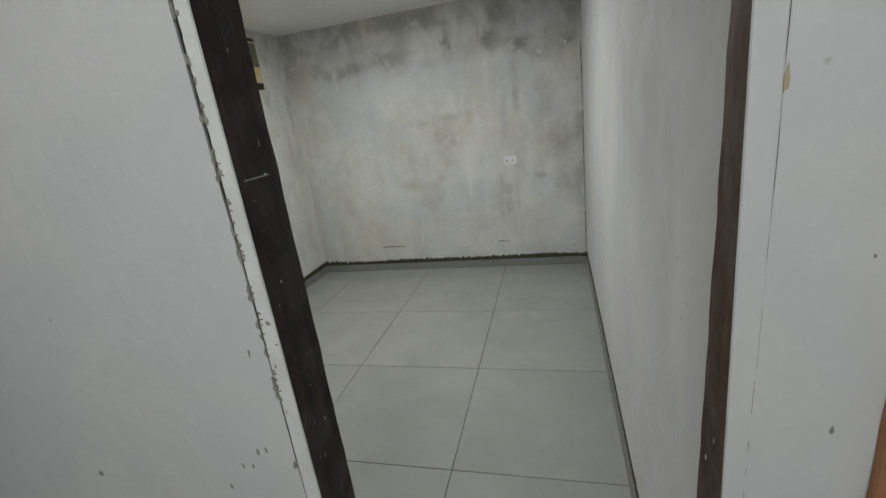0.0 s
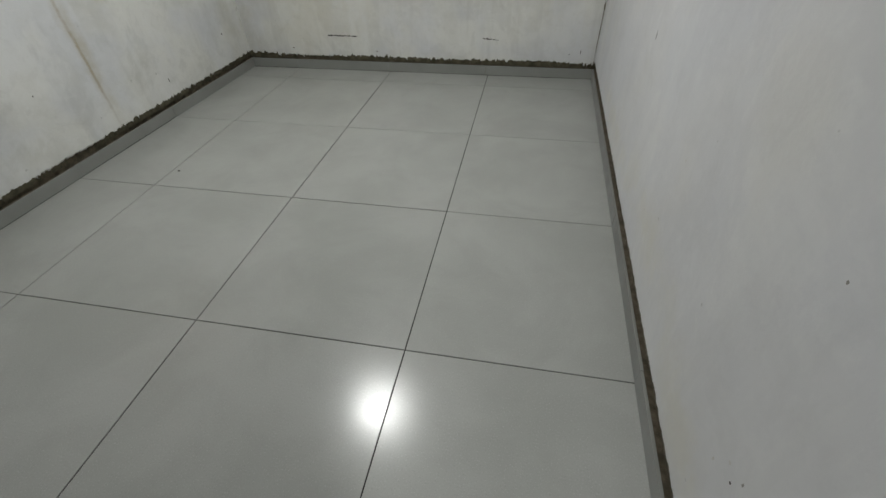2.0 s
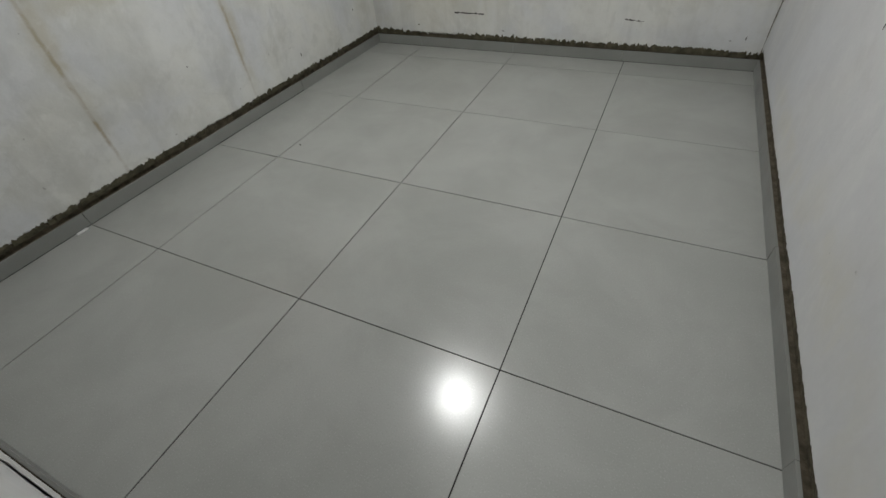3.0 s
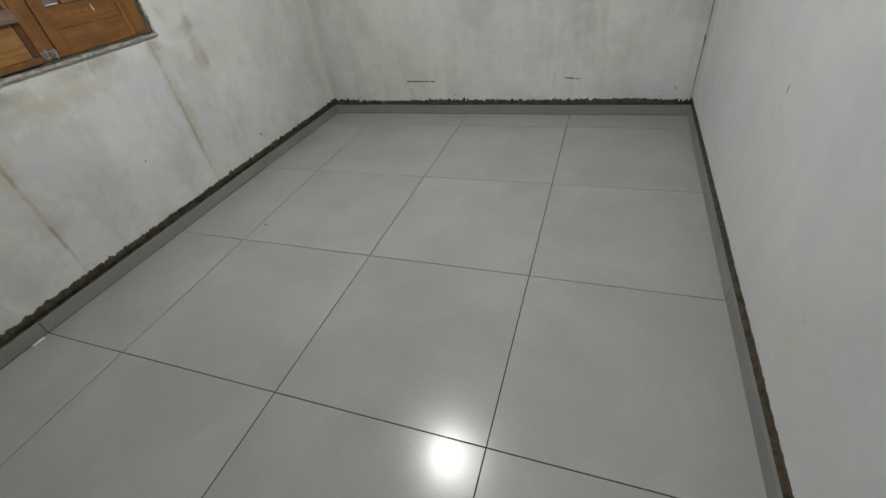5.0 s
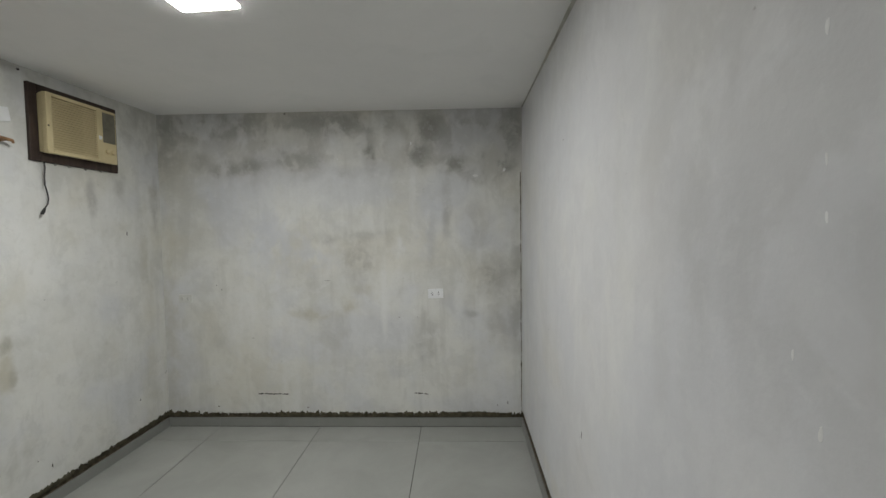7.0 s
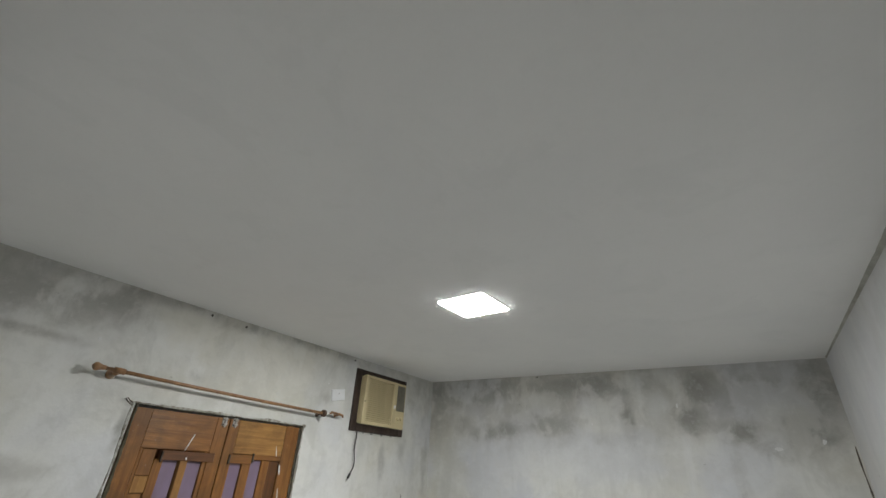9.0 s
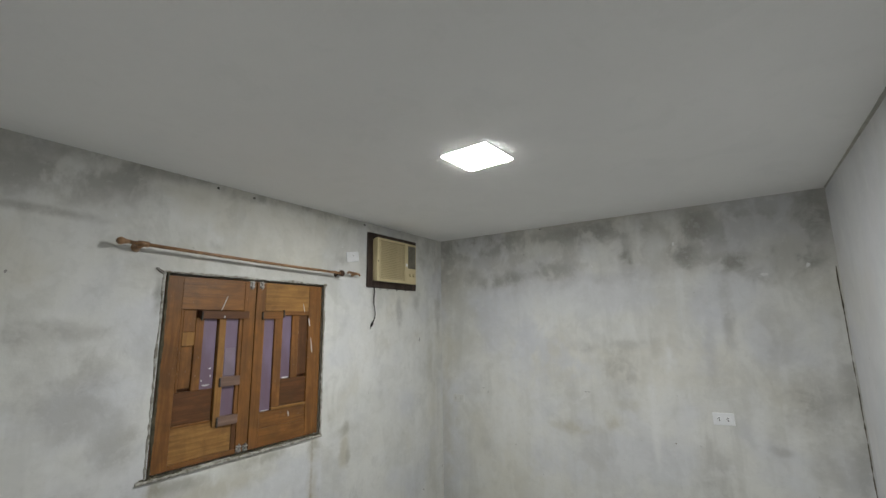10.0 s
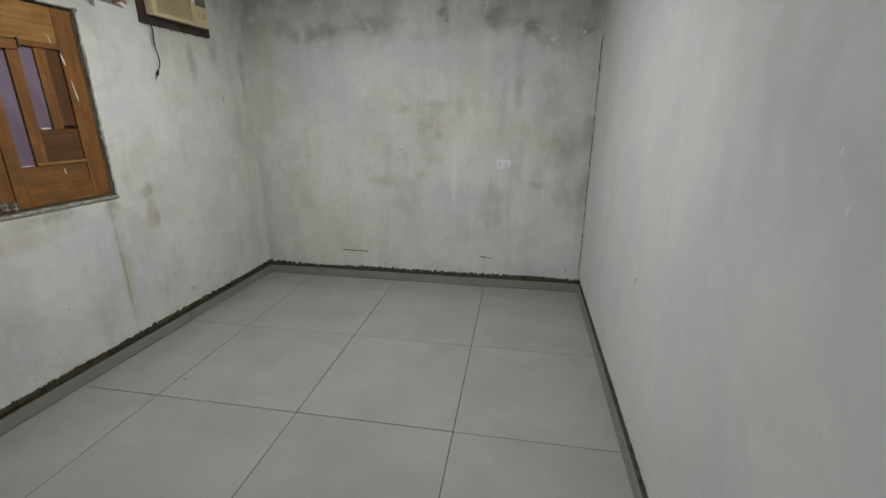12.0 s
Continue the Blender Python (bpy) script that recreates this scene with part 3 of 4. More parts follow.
part("head", box((DOOR_L + ox, -0.944 + oy, DOOR_H), (DOOR_R + ox, -0.81 + oy, DOOR_H + 0.038), 0.003), mat_jamb, door_frame)
for v in right_jamb.data.vertices:
    if v.co.y < -0.89 + oy and v.co.x < 0.72 + ox:
        v.co.x += 0.0020 - 0.018 * (v.co.z - 0.97)
# a joint across the left jamb, filled with old paint, and blobs of paint on both
joint = part("joint_line", wavy(box((0.040 + ox, -0.925 + oy, 1.4637), (0.0560 + ox, -0.855 + oy, 1.4662)), 0.0006), mat_scuff, left_jamb, "pale paint line across the jamb")
for v in joint.data.vertices:
    v.co.x = (0.0662 - (v.co.y - oy + 0.944) * 0.130 + ox) if v.co.x > 0.048 + ox else v.co.x
for i, (y, z, ry, rz) in enumerate(((-0.866, 1.466, 0.006, 0.003), (-0.862, 1.512, 0.002, 0.012), (-0.897, 1.294, 0.001, 0.003), (-0.868, 0.998, 0.001, 0.005), (-0.915, 1.73, 0.004, 0.004))):
    m = chip(y + oy, z, ry, rz, 40 + i, 0.0004)
    for v in m.verts:
        v.co.x += 0.0658 - (v.co.y - oy + 0.944) * 0.131 + ox
    part("paint_fleck", m, mat_filler if i != 1 else mat_scuff, left_jamb, "fleck of white paint")
for i, (y, z, ry, rz) in enumerate(((-0.85, 0.953, 0.0025, 0.006), (-0.89, 1.02, 0.002, 0.006), (-0.86, 1.41, 0.018, 0.050))):
    m = chip(y + oy, z, ry, rz, 60 + i, 0.0006)
    for v in m.verts:
        front = 0.7048 - 0.018 * (v.co.z - 0.97)
        v.co.x = front + (v.co.y - oy + 0.944) * (0.7193 - front) / 0.134 + ox - v.co.x
    part("paint_fleck", m, mat_filler if i < 2 else mat_smudge, right_jamb, "pale smudge" if i == 2 else "fleck of pale paint")


def filler_strip(low, high, inner, seed):
    """A strip of fresh filler beside the door frame: its outer edge runs from low to high, ragged (hall wall's axes)."""
    bm = bmesh.new()
    prev = None
    n = 420
    for i in range(n + 1):
        z = DOOR_H * i / n
        e = 0.0012 * noise.noise((z * 9, seed, 0)) + 0.0012 * noise.noise((z * 70, seed, 1))
        u = low + (high - low) * i / n + e
        side = inner if inner < 0.5 else inner - 0.018 * (z - 0.97)
        a, b = min(u, side), max(u, side)
        t = 0.0018 + 0.0006 * noise.noise((z * 5, seed, 4))
        row = [bm.verts.new(c) for c in ((-0.001, a, z), (t, a + 0.0012, z), (t, b - 0.0012, z), (-0.001, b, z))]
        if prev:
            for k in range(3):
                bm.faces.new((prev[k], row[k], row[k + 1], prev[k + 1]))
        prev = row
    return bm


def crack(points, width, seed, proud=0.0014, fade=False):
    """A thin dark crack between two points of a wall face (its own axes), uneven in width."""
    (ua, za), (ub, zb) = points
    bm = bmesh.new()
    prev = None
    n = max(12, int(math.hypot(ub - ua, zb - za) / 0.006))
    for i in range(n + 1):
        t = i / n
        u, z = ua + (ub - ua) * t, za + (zb - za) * t
        w = width * max(0.12, 0.55 + 1.0 * noise.noise((t * 13, seed, 1)) + 0.7 * noise.noise((t * 55, seed, 2)))
        if fade:
            w *= 1 - 0.75 * t
        s = width * 0.8 * noise.noise((t * 9, seed, 3))
        pu, pz = (1, 0) if abs(zb - za) > abs(ub - ua) else (0, 1)
        row = [bm.verts.new((proud, u + pu * (s + k), z + pz * (s + k))) for k in (-w, w)]
        if prev:
            bm.faces.new((prev[0], row[0], row[1], prev[1]))
        prev = row
    return bm


hall_face = thing("trim", HALL, "white filler strips beside the dark door frame", "trim", kind="structure")
part("filler_strip", filler_strip(0.0285, 0.0465, 0.0655, 10), mat_filler, hall_face, "bright white filler strip with a broken edge")
part("filler_strip", filler_strip(0.7375, 0.7315, 0.7045, 70), mat_front, hall_face)
part("crack", crack(((0.0275, 0.0), (0.0455, DOOR_H)), 0.0011, 5), mat_hole, hall_face, "ragged dark crack")
part("crack", crack(((0.7195, DOOR_H), (0.7285, 1.18)), 0.0008, 6, 0.0031, fade=True), mat_hole, hall_face, "ragged dark crack")
for z0, z1 in ((1.165, 1.115), (1.075, 1.055), (1.03, 1.018), (0.99, 0.96)):
    part("crack", crack(((0.7388 - 0.0095 * z0, z0), (0.7388 - 0.0095 * z1, z1)), 0.0004, int(z0 * 100), 0.0030), mat_hole, hall_face)
mat_bare = simple("bare_brown_render", (0.36, 0.315, 0.29), (0.24, 0.205, 0.185), 60.0, 0.95, 0.001)
rnd = random.Random(911)
z = 1.10
while z < 1.70:
    edge_u = 0.0278 + 0.0086 * z
    wide, tall = rnd.uniform(0.0025, 0.0060), rnd.uniform(0.0015, 0.0040) * (2.6 if z > 1.5 else 1.0)
    part("broken_edge", chip(edge_u + wide * 0.8, z, wide, tall, 300 + int(z * 1000), 0.0031, 7), mat_bare, hall_face)
    if rnd.random() < 0.5:
        part("broken_edge", chip(edge_u - 0.004, z + rnd.uniform(-0.006, 0.006), rnd.uniform(0.003, 0.006), rnd.uniform(0.005, 0.012), 900 + int(z * 1000), 0.0012, 9), mat_cement, hall_face)
    z += tall + rnd.expovariate(1 / (0.022 if z > 1.5 else 0.011))
for i, (u, z, ru, rz) in enumerate(((0.0545, 1.243, 0.006, 0.005), (0.060, 1.205, 0.003, 0.002), (0.047, 1.165, 0.002, 0.004), (0.044, 1.075, 0.002, 0.003), (0.056, 1.03, 0.002, 0.002), (0.030, 0.958, 0.004, 0.009))):
    part("broken_edge", chip(u, z, ru, rz, 340 + i, 0.0031, 8), mat_cement, hall_face)
part("broken_edge", chip(0.7275, 1.512, 0.0035, 0.016, 360, 0.0035, 9), simple("sandy_cement", (0.50, 0.44, 0.31), (0.36, 0.31, 0.22), 40.0, 0.95, 0.002), hall_face, "sandy patch in the crack")
for i, (u, z, ru, rz) in enumerate(((-0.023, 0.987, 0.003, 0.007), (-0.042, 0.980, 0.004, 0.009), (-0.062, 0.946, 0.004, 0.006), (-0.084, 0.945, 0.003, 0.007), (-0.128, 0.891, 0.006, 0.008), (-0.463, 0.884, 0.008, 0.008), (0.001, 1.187, 0.003, 0.010), (0.817, 1.094, 0.003, 0.008), (0.828, 1.321, 0.002, 0.003), (0.716, 1.53, 0.002, 0.003))):
    part("scuff", chip(u, z, ru, rz, 400 + i, 0.0006, 10), mat_scuff, hall_face, "grey scuff on the paint")

casing = mesh_object("door_casing", wavy(box((0.0, -0.005, 0.0), (0.11, 0.012, 2.12), 0.003), 0.002), mat_orange)
casing.matrix_basis = at(0.862, FRONT_OUT - 0.012, 0)
tagged(casing, "orange-brown wooden casing of the next doorway", "door casing", kind="structure")

# ---- window ----
wu0, wu1, wz0, wz1 = 0.283, 1.238, 0.997, 1.936
window = thing("window_1", LEFT @ at(-0.02, 0.76, 0.997), "closed varnished wooden shutter window with patched slats", "window", kind="structure")


def shutter_piece(name, lo, hi, material, parent, label="", d0=-0.030, d1=0.0, bevel=0.002):
    """A board of the shutters, from wall coordinates (u, z)."""
    cu, cz = (lo[0] + hi[0]) / 2, (lo[1] + hi[1]) / 2
    hu, hz = (hi[0] - lo[0]) / 2, (hi[1] - lo[1]) / 2
    if hu > hz:
        ob = part(name, box((d0, -hz, -hu), (d1, hz, hu), bevel), material, parent, label)
        turn = Matrix.Rotation(radians(90), 4, "X")
    else:
        ob = part(name, box((d0, -hu, -hz), (d1, hu, hz), bevel), material, parent, label)
        turn = Matrix.Identity(4)
    ob.matrix_basis = at(0, cu - 0.76, cz - 0.997) @ turn
    return ob


def leaf(name_label, pieces):
    ob = new("shutter_leaf")
    ob.empty_display_size = 0.05
    ob.parent = window
    tagged(ob, name_label)
    for name, u0, u1, z0, z1, material, d, label in pieces:
        shutter_piece(name, (u0, z0), (u1, z1), material, ob, label, -0.030 if d > -0.02 else d - 0.008, d)
    return ob


S, SL, SD, LI, BA = mat_shutter, mat_shutter_light, mat_shutter_dark, mat_lilac, mat_batten
left_leaf = leaf("varnished wooden leaf patched with slats over lilac panes", (
    ("stile", wu0, 0.356, wz0, wz1, S, 0.0, ""), ("stile", 0.690, 0.759, wz0, wz1, S, 0.0, ""),
    ("rail", 0.356, 0.690, 1.766, wz1, S, -0.001, ""), ("rail", 0.356, 0.690, wz0, 1.022, S, -0.001, ""),
    ("panel", 0.357, 0.664, 1.022, 1.186, SL, -0.008, "pale fielded panel"), ("stile", 0.664, 0.690, 1.022, 1.20, SD, -0.005, ""),
    ("panel", 0.357, 0.548, 1.198, 1.356, SD, -0.009, "dark lower panel"), ("rail", 0.357, 0.548, 1.186, 1.198, S, -0.002, ""),
    ("slat", 0.372, 0.434, 1.582, 1.650, SL, -0.005, "pale square of wood"), ("slat", 0.372, 0.434, 1.652, 1.762, S, -0.006, ""),
    ("slat", 0.372, 0.430, 1.372, 1.579, S, -0.009, ""), ("stile", 0.357, 0.371, 1.356, 1.766, S, -0.004, ""),
    ("stile", 0.436, 0.478, 1.356, 1.724, S, -0.007, ""), ("pane", 0.478, 0.550, 1.352, 1.73, LI, -0.016, "lilac pane with white specks"),
    ("slat", 0.556, 0.593, 1.160, 1.722, SL, 0.002, "pale vertical slat"), ("pane", 0.593, 0.670, 1.160, 1.735, LI, -0.015, "lilac pane"),
    ("pane", 0.602, 0.664, 1.412, 1.560, mat_lilac_grey, -0.013, "greyer square of pane"), ("stile", 0.670, 0.690, 1.20, 1.766, S, -0.004, ""), ("batten", 0.456, 0.722, 1.719, 1.762, SD, 0.006, "dark batten across the slats"),
    ("batten", 0.576, 0.690, 1.359, 1.409, BA, 0.007, "greyed short batten"), ("batten", 0.576, 0.690, 1.157, 1.206, BA, 0.007, "greyed short batten")))
right_leaf = leaf("varnished wooden leaf with slats over lilac panes", (
    ("stile", 0.764, 0.824, wz0, wz1, S, 0.0, ""), ("stile", 1.139, wu1, wz0, wz1, S, 0.0, ""),
    ("rail", 0.824, 1.139, 1.767, wz1, SL, -0.001, ""), ("rail", 0.824, 1.139, wz0, 1.098, S, -0.001, ""),
    ("panel", 0.824, 1.139, 1.098, 1.188, S, -0.006, ""), ("rail", 0.897, 1.139, 1.188, 1.204, SL, 0.000, ""),
    ("panel", 0.953, 1.139, 1.204, 1.360, SD, -0.009, "dark lower panel"), ("pane", 0.824, 0.897, 1.188, 1.73, LI, -0.016, "lilac pane"),
    ("slat", 0.897, 0.951, 1.204, 1.722, S, -0.003, ""), ("pane", 0.951, 1.019, 1.360, 1.74, LI, -0.014, "lilac pane"),
    ("slat", 1.019, 1.070, 1.360, 1.742, S, -0.004, ""), ("slat", 1.071, 1.138, 1.376, 1.742, SD, -0.010, "dark slat"),
    ("batten", 0.806, 0.948, 1.719, 1.764, S, 0.005, ""), ("batten", 0.950, 1.137, 1.742, 1.768, S, 0.004, "")))
# added board behind the leaves, keeps outside light out
shutter_piece("backing", (wu0, wz0), (wu1, wz1), mat_shutter_dark, window, "", -0.046, -0.0315)
# cracks of paint, nails, paint flecks
for i, (u, z, ru, rz, tilt) in enumerate(((0.575, 1.80, 0.0028, 0.055, -0.35), (0.578, 1.73, 0.005, 0.008, 0), (0.53, 1.46, 0.010, 0.004, 0.4), (0.515, 1.375, 0.026, 0.005, 0), (0.535, 1.42, 0.004, 0.006, 0), (0.49, 1.40, 0.004, 0.007, 0))):
    m = chip(u - 0.76, z - 0.997, ru, rz, 500 + i, 0.001, 9, tilt)
    for v in m.verts:
        v.co.x += 0.0002 if i < 1 else (0.0065 if i == 1 else -0.0155)
    part("paint_fleck", m, mat_filler, left_leaf, "white paint fleck")
for i, (u, z, ru, rz, tilt, d) in enumerate(((1.10, 1.79, 0.0025, 0.03, 0.25, 0), (1.145, 1.70, 0.005, 0.03, 0.2, 0.0), (1.168, 1.55, 0.005, 0.055, 0.15, 0.0), (0.985, 1.366, 0.028, 0.005, 0, -0.013), (1.02, 1.15, 0.004, 0.022, 0.1, -0.005), (0.855, 1.193, 0.03, 0.003, 0, -0.005))):
    m = chip(u - 0.76, z - 0.997, ru, rz, 520 + i, 0.001, 9, tilt)
    for v in m.verts:
        v.co.x += d + 0.0002
    part("paint_fleck", m, mat_filler, right_leaf, "white paint fleck")
for u, z in ((0.578, 1.384), (0.577, 1.181), (0.459, 1.735), (0.807, 1.74), (0.949, 1.752)):
    part("nail_plate", box((0.0, u - 0.764, z - 1.022), (0.011, u - 0.756, z - 0.976), 0.001), mat_hole, window, "dark iron nail plate")


def bolt(u, z, tall):
    """A small barrel bolt: plate, rod, two straps."""
    b = new("bolt")
    b.empty_display_size = 0.02
    b.parent = window
    b.matrix_basis = at(0.0, u - 0.76, z - 0.997)
    tagged(b, "small dull steel barrel bolt")
    part("plate", box((0, -0.014, 0), (0.003, 0.014, tall), 0.001), mat_steel, b)
    part("rod", tube([(0.008, 0, -0.006), (0.008, 0, tall + 0.008)], 0.0045, 8), mat_steel, b)
    for k in (0.2, 0.75):
        part("strap", box((0.001, -0.012, tall * k - 0.004), (0.0135, 0.012, tall * k + 0.005), 0.002), mat_steel, b)


bolt(0.730, 1.895, 0.045)
bolt(0.792, 1.898, 0.042)
bolt(0.708, 1.003, 0.036)
bolt(0.745, 1.001, 0.034)


def rough_border(u0, u1, z0, z1, vertical, width, seed, d=0.0):
    """Broken cement left round the window, a lumpy strip (left wall's axes)."""
    bm = bmesh.new()
    n = int(max(u1 - u0, z1 - z0) / 0.010)
    prev = None
    for i in range(n + 1):
        t = i / n
        w0 = width * (0.05 + 0.35 * noise.noise((t * 7, seed, 0)) + 0.2 * noise.noise((t * 37, seed, 1)))
        w1 = width * (0.75 + 0.55 * noise.noise((t * 6, seed, 2)) + 0.25 * noise.noise((t * 31, seed, 3)))
        h = 0.0045 + 0.004 * noise.noise((t * 15, seed, 4))
        if vertical:
            z = z0 + (z1 - z0) * t
            cs = [(PLASTER - 0.002, u0 + w0, z), (PLASTER + h, u0 + w0 + 0.003 * (1 if width > 0 else -1), z), (PLASTER + h * 0.7, u0 + w1 * 0.8, z), (PLASTER - 0.001, u0 + w1, z)]
        else:
            u = u0 + (u1 - u0) * t
            cs = [(PLASTER - 0.002, u, z0 + w0), (PLASTER + h, u, z0 + w0 + 0.003 * (1 if width > 0 else -1)), (PLASTER + h * 0.7, u, z0 + w1 * 0.8), (PLASTER - 0.001, u, z0 + w1)]
        row = [bm.verts.new(c) for c in cs]
        if prev:
            for k in range(3):
                bm.faces.new((prev[k], row[k], row[k + 1], prev[k + 1]))
        prev = row
    return bm


part("broken_cement", rough_border(0.24, 1.27, 1.944, 1.944, False, 0.018, 1), mat_render, wall_left, "broken pale cement over the window")
part("broken_cement", rough_border(1.244, 1.244, 0.985, 1.95, True, 0.024, 2), mat_render, wall_left, "broken pale cement beside the window")
part("broken_cement", rough_border(0.264, 0.264, 0.985, 1.95, True, -0.018, 3), mat_render, wall_left, "broken pale cement beside the window")
part("broken_cement", rough_border(0.225, 1.262, 0.990, 0.990, False, -0.020, 4), mat_render, wall_left, "broken pale cement sill")
# moss and dirt, with the shade of the shutter gaps painted in as strips
part("dark_edge", rough_border(1.239, 1.239, 0.985, 1.95, True, 0.015, 12), mat_moss, wall_left, "moss and painted gap shade beside the window")
part("dark_edge", rough_border(0.283, 0.283, 0.985, 1.95, True, -0.020, 13), mat_moss, wall_left, "moss and painted gap shade beside the window")
part("dark_edge", rough_border(0.235, 0.42, 0.996, 0.996, False, -0.024, 14), mat_moss, wall_left, "dark dirt on the sill's end")
part("dark_edge", rough_border(0.66, 1.255, 0.996, 0.996, False, -0.012, 15), mat_moss, wall_left, "dirt and painted gap shade along the sill")
part("dark_edge", rough_border(0.27, 1.26, 1.941, 1.941, False, 0.009, 16), mat_moss, wall_left, "dark strip over the window")
sill = part("sill", wavy(box((PLASTER - 0.012, 0.22, 0.972), (0.004, 1.262, 0.984), 0.002), 0.002), mat_render, wall_left, "thin grey cement sill")

# ---- air conditioner ----
cooler = thing("air_conditioner", LEFT @ at(0.0, 1.93, 2.18), "yellowed old window air conditioner in a dark wooden casing", "air conditioner")
au0, au1, az0, az1 = 1.698 - 1.93, 2.176 - 1.93, 2.010 - 2.18, 2.350 - 2.18
casing_ac = new("casing")
casing_ac.parent = cooler
casing_ac.empty_display_size = 0.05
tagged(casing_ac, "dark brown rough wooden casing")
fu0, fu1, fz0, fz1 = 1.646 - 1.93, 2.232 - 1.93, 1.962 - 2.18, 2.390 - 2.18
for lo, hi in (((fu0, fz0), (fu0 + 0.052, fz1)), ((fu1 - 0.062, fz0), (fu1, fz1)), ((fu0 + 0.052, fz1 - 0.052), (fu1 - 0.062, fz1)), ((fu0 + 0.052, fz0), (fu1 - 0.062, fz0 + 0.056))):
    part("board", wavy(box((-0.16, lo[0], lo[1]), (0.010, hi[0], hi[1]), 0.003), 0.0015, 0.06), mat_ac_frame, casing_ac)
for i, (u, ru) in enumerate(((-0.05, 0.014), (0.06, 0.010), (-0.14, 0.008), (0.17, 0.012))):
    part("mortar_lump", chip(u, fz0 - 0.004, ru, 0.009, 600 + i, 0.006, 9), mat_cement, casing_ac)
part("body", box((-0.16, au0 + 0.004, az0 + 0.004), (0.030, au1 - 0.004, az1 - 0.004), 0.006), mat_ac, cooler)


def front_panel():
    """The front: a surround with a wide grille opening, rounded at its edges."""
    bm = bmesh.new()
    g0, g1 = au0 + 0.034, 2.022 - 1.93
    for lo, hi in (((au0, az0), (g0, az1)), ((g1, az0), (2.058 - 1.93, az1)), ((g0 - 0.001, az1 - 0.022), (g1 + 0.001, az1)), ((g0 - 0.001, az0), (g1 + 0.001, az0 + 0.022))):
        add_box(bm, (0.028, lo[0], lo[1]), (0.060, hi[0], hi[1]), 0.005, 2)
    return bm


face = part("front_panel", front_panel(), mat_ac, cooler, "yellowed cream plastic front")
part("grille_back", box((0.026, au0 + 0.02, az0 + 0.02), (0.040, 2.03 - 1.93, az1 - 0.02)), mat_ac, cooler)
pitch = (az1 - az0 - 0.046) / 21
for i in range(21):
    z = az0 + 0.024 + pitch * i
    ob = part("louvre", box((-0.008, au0 + 0.029, 0.0), (0.009, 2.023 - 1.93, 0.0092), 0.002), mat_ac, face)
    ob.matrix_basis = at(0.049, 0, z) @ Matrix.Rotation(radians(12), 4, "Y")
control = part("control_panel", box((0.028, 2.059 - 1.93, az0), (0.055, au1, az1), 0.006, 2), mat_ac, cooler)
vent = part("vent", box((0.05, 2.070 - 1.93, 2.140 - 2.18), (0.0575, 2.166 - 1.93, 2.332 - 2.18), 0.002), mat_ac_grey, cooler, "grey-brown air outlet")
for i in range(12):
    part("vane", box((0.056, 2.074 - 1.93, 2.147 - 2.18 + 0.0152 * i), (0.0605, 2.162 - 1.93, 2.154 - 2.18 + 0.0152 * i), 0.0008), mat_ac_grey, vent)
for u, z in ((2.095, 2.085), (2.140, 2.085)):
    part("knob", tube([(0.054, u - 1.93, z - 2.18), (0.068, u - 1.93, z - 2.18), (0.071, u - 1.93, z - 2.18)], [0.015, 0.014, 0.010], 14), mat_ac, control, "cream plastic knob")
part("label_tag", chip(2.047 - 1.93, 2.165 - 2.18, 0.015, 0.017, 71, 0.003, 8), mat_white, cooler, "small white sticker").location = (0.060, 0, 0)
part("peg", tube([(0.028, 1.706 - 1.93, 2.162 - 2.18), (0.061, 1.706 - 1.93, 2.162 - 2.18)], 0.005, 8), mat_dark, cooler)

cord = thing("hanging_cord", LEFT @ at(0.006, 1.712, 1.965), "black power cord hanging below the air conditioner", "cord")
pts = [(0.004, 0.004, 0.0), (0.012, 0.000, -0.035), (0.014, -0.008, -0.085), (0.012, -0.006, -0.135), (0.010, 0.008, -0.180), (0.010, 0.012, -0.210), (0.012, 0.004, -0.240), (0.012, -0.016, -0.268)]
part("cable", tube(pts, 0.0035, 8), mat_black, cord, smooth=True)
part("second_wire", tube([(x + 0.003, y - 0.010, z) for x, y, z in pts[:4]], 0.0014, 6), mat_scuff, cord, smooth=True)
plug = part("plug", tube([(0.012, -0.014, -0.264), (0.013, -0.024, -0.282), (0.013, -0.034, -0.300)], [0.005, 0.009, 0.007], 10), mat_black, cord, smooth=True)
for k in (-0.004, 0.004):
    part("prong", tube([(0.013 + k, -0.034, -0.300), (0.013 + k, -0.044, -0.317)], 0.0022, 8), mat_steel, plug)

# ---- curtain rod ----
rod = thing("curtain_rod", LEFT @ at(PLASTER, 0.70, 2.05), "slim bronze-brown curtain rod fixed above the window", "curtain rod")
r0, r1 = Vector((0.060, 0.045 - 0.70, 0.016)), Vector((0.060, 1.345 - 0.70, -0.016))
part("pole", tube([r0, r0.lerp(r1, 0.33) + Vector((0, 0, -0.003)), r0.lerp(r1, 0.66) + Vector((0, 0, -0.003)), r1], 0.0085, 12), mat_rod, rod, smooth=True)
part("finial", tube([r0 + Vector((0, y, 0)) for y in (0.030, 0.016, 0.006, -0.002, -0.012, -0.020)], [0.010, 0.011, 0.015, 0.0185, 0.0165, 0.007], 14), mat_rod, rod, "rounded end knob", smooth=True)
hold = r0.lerp(r1, 0.06)
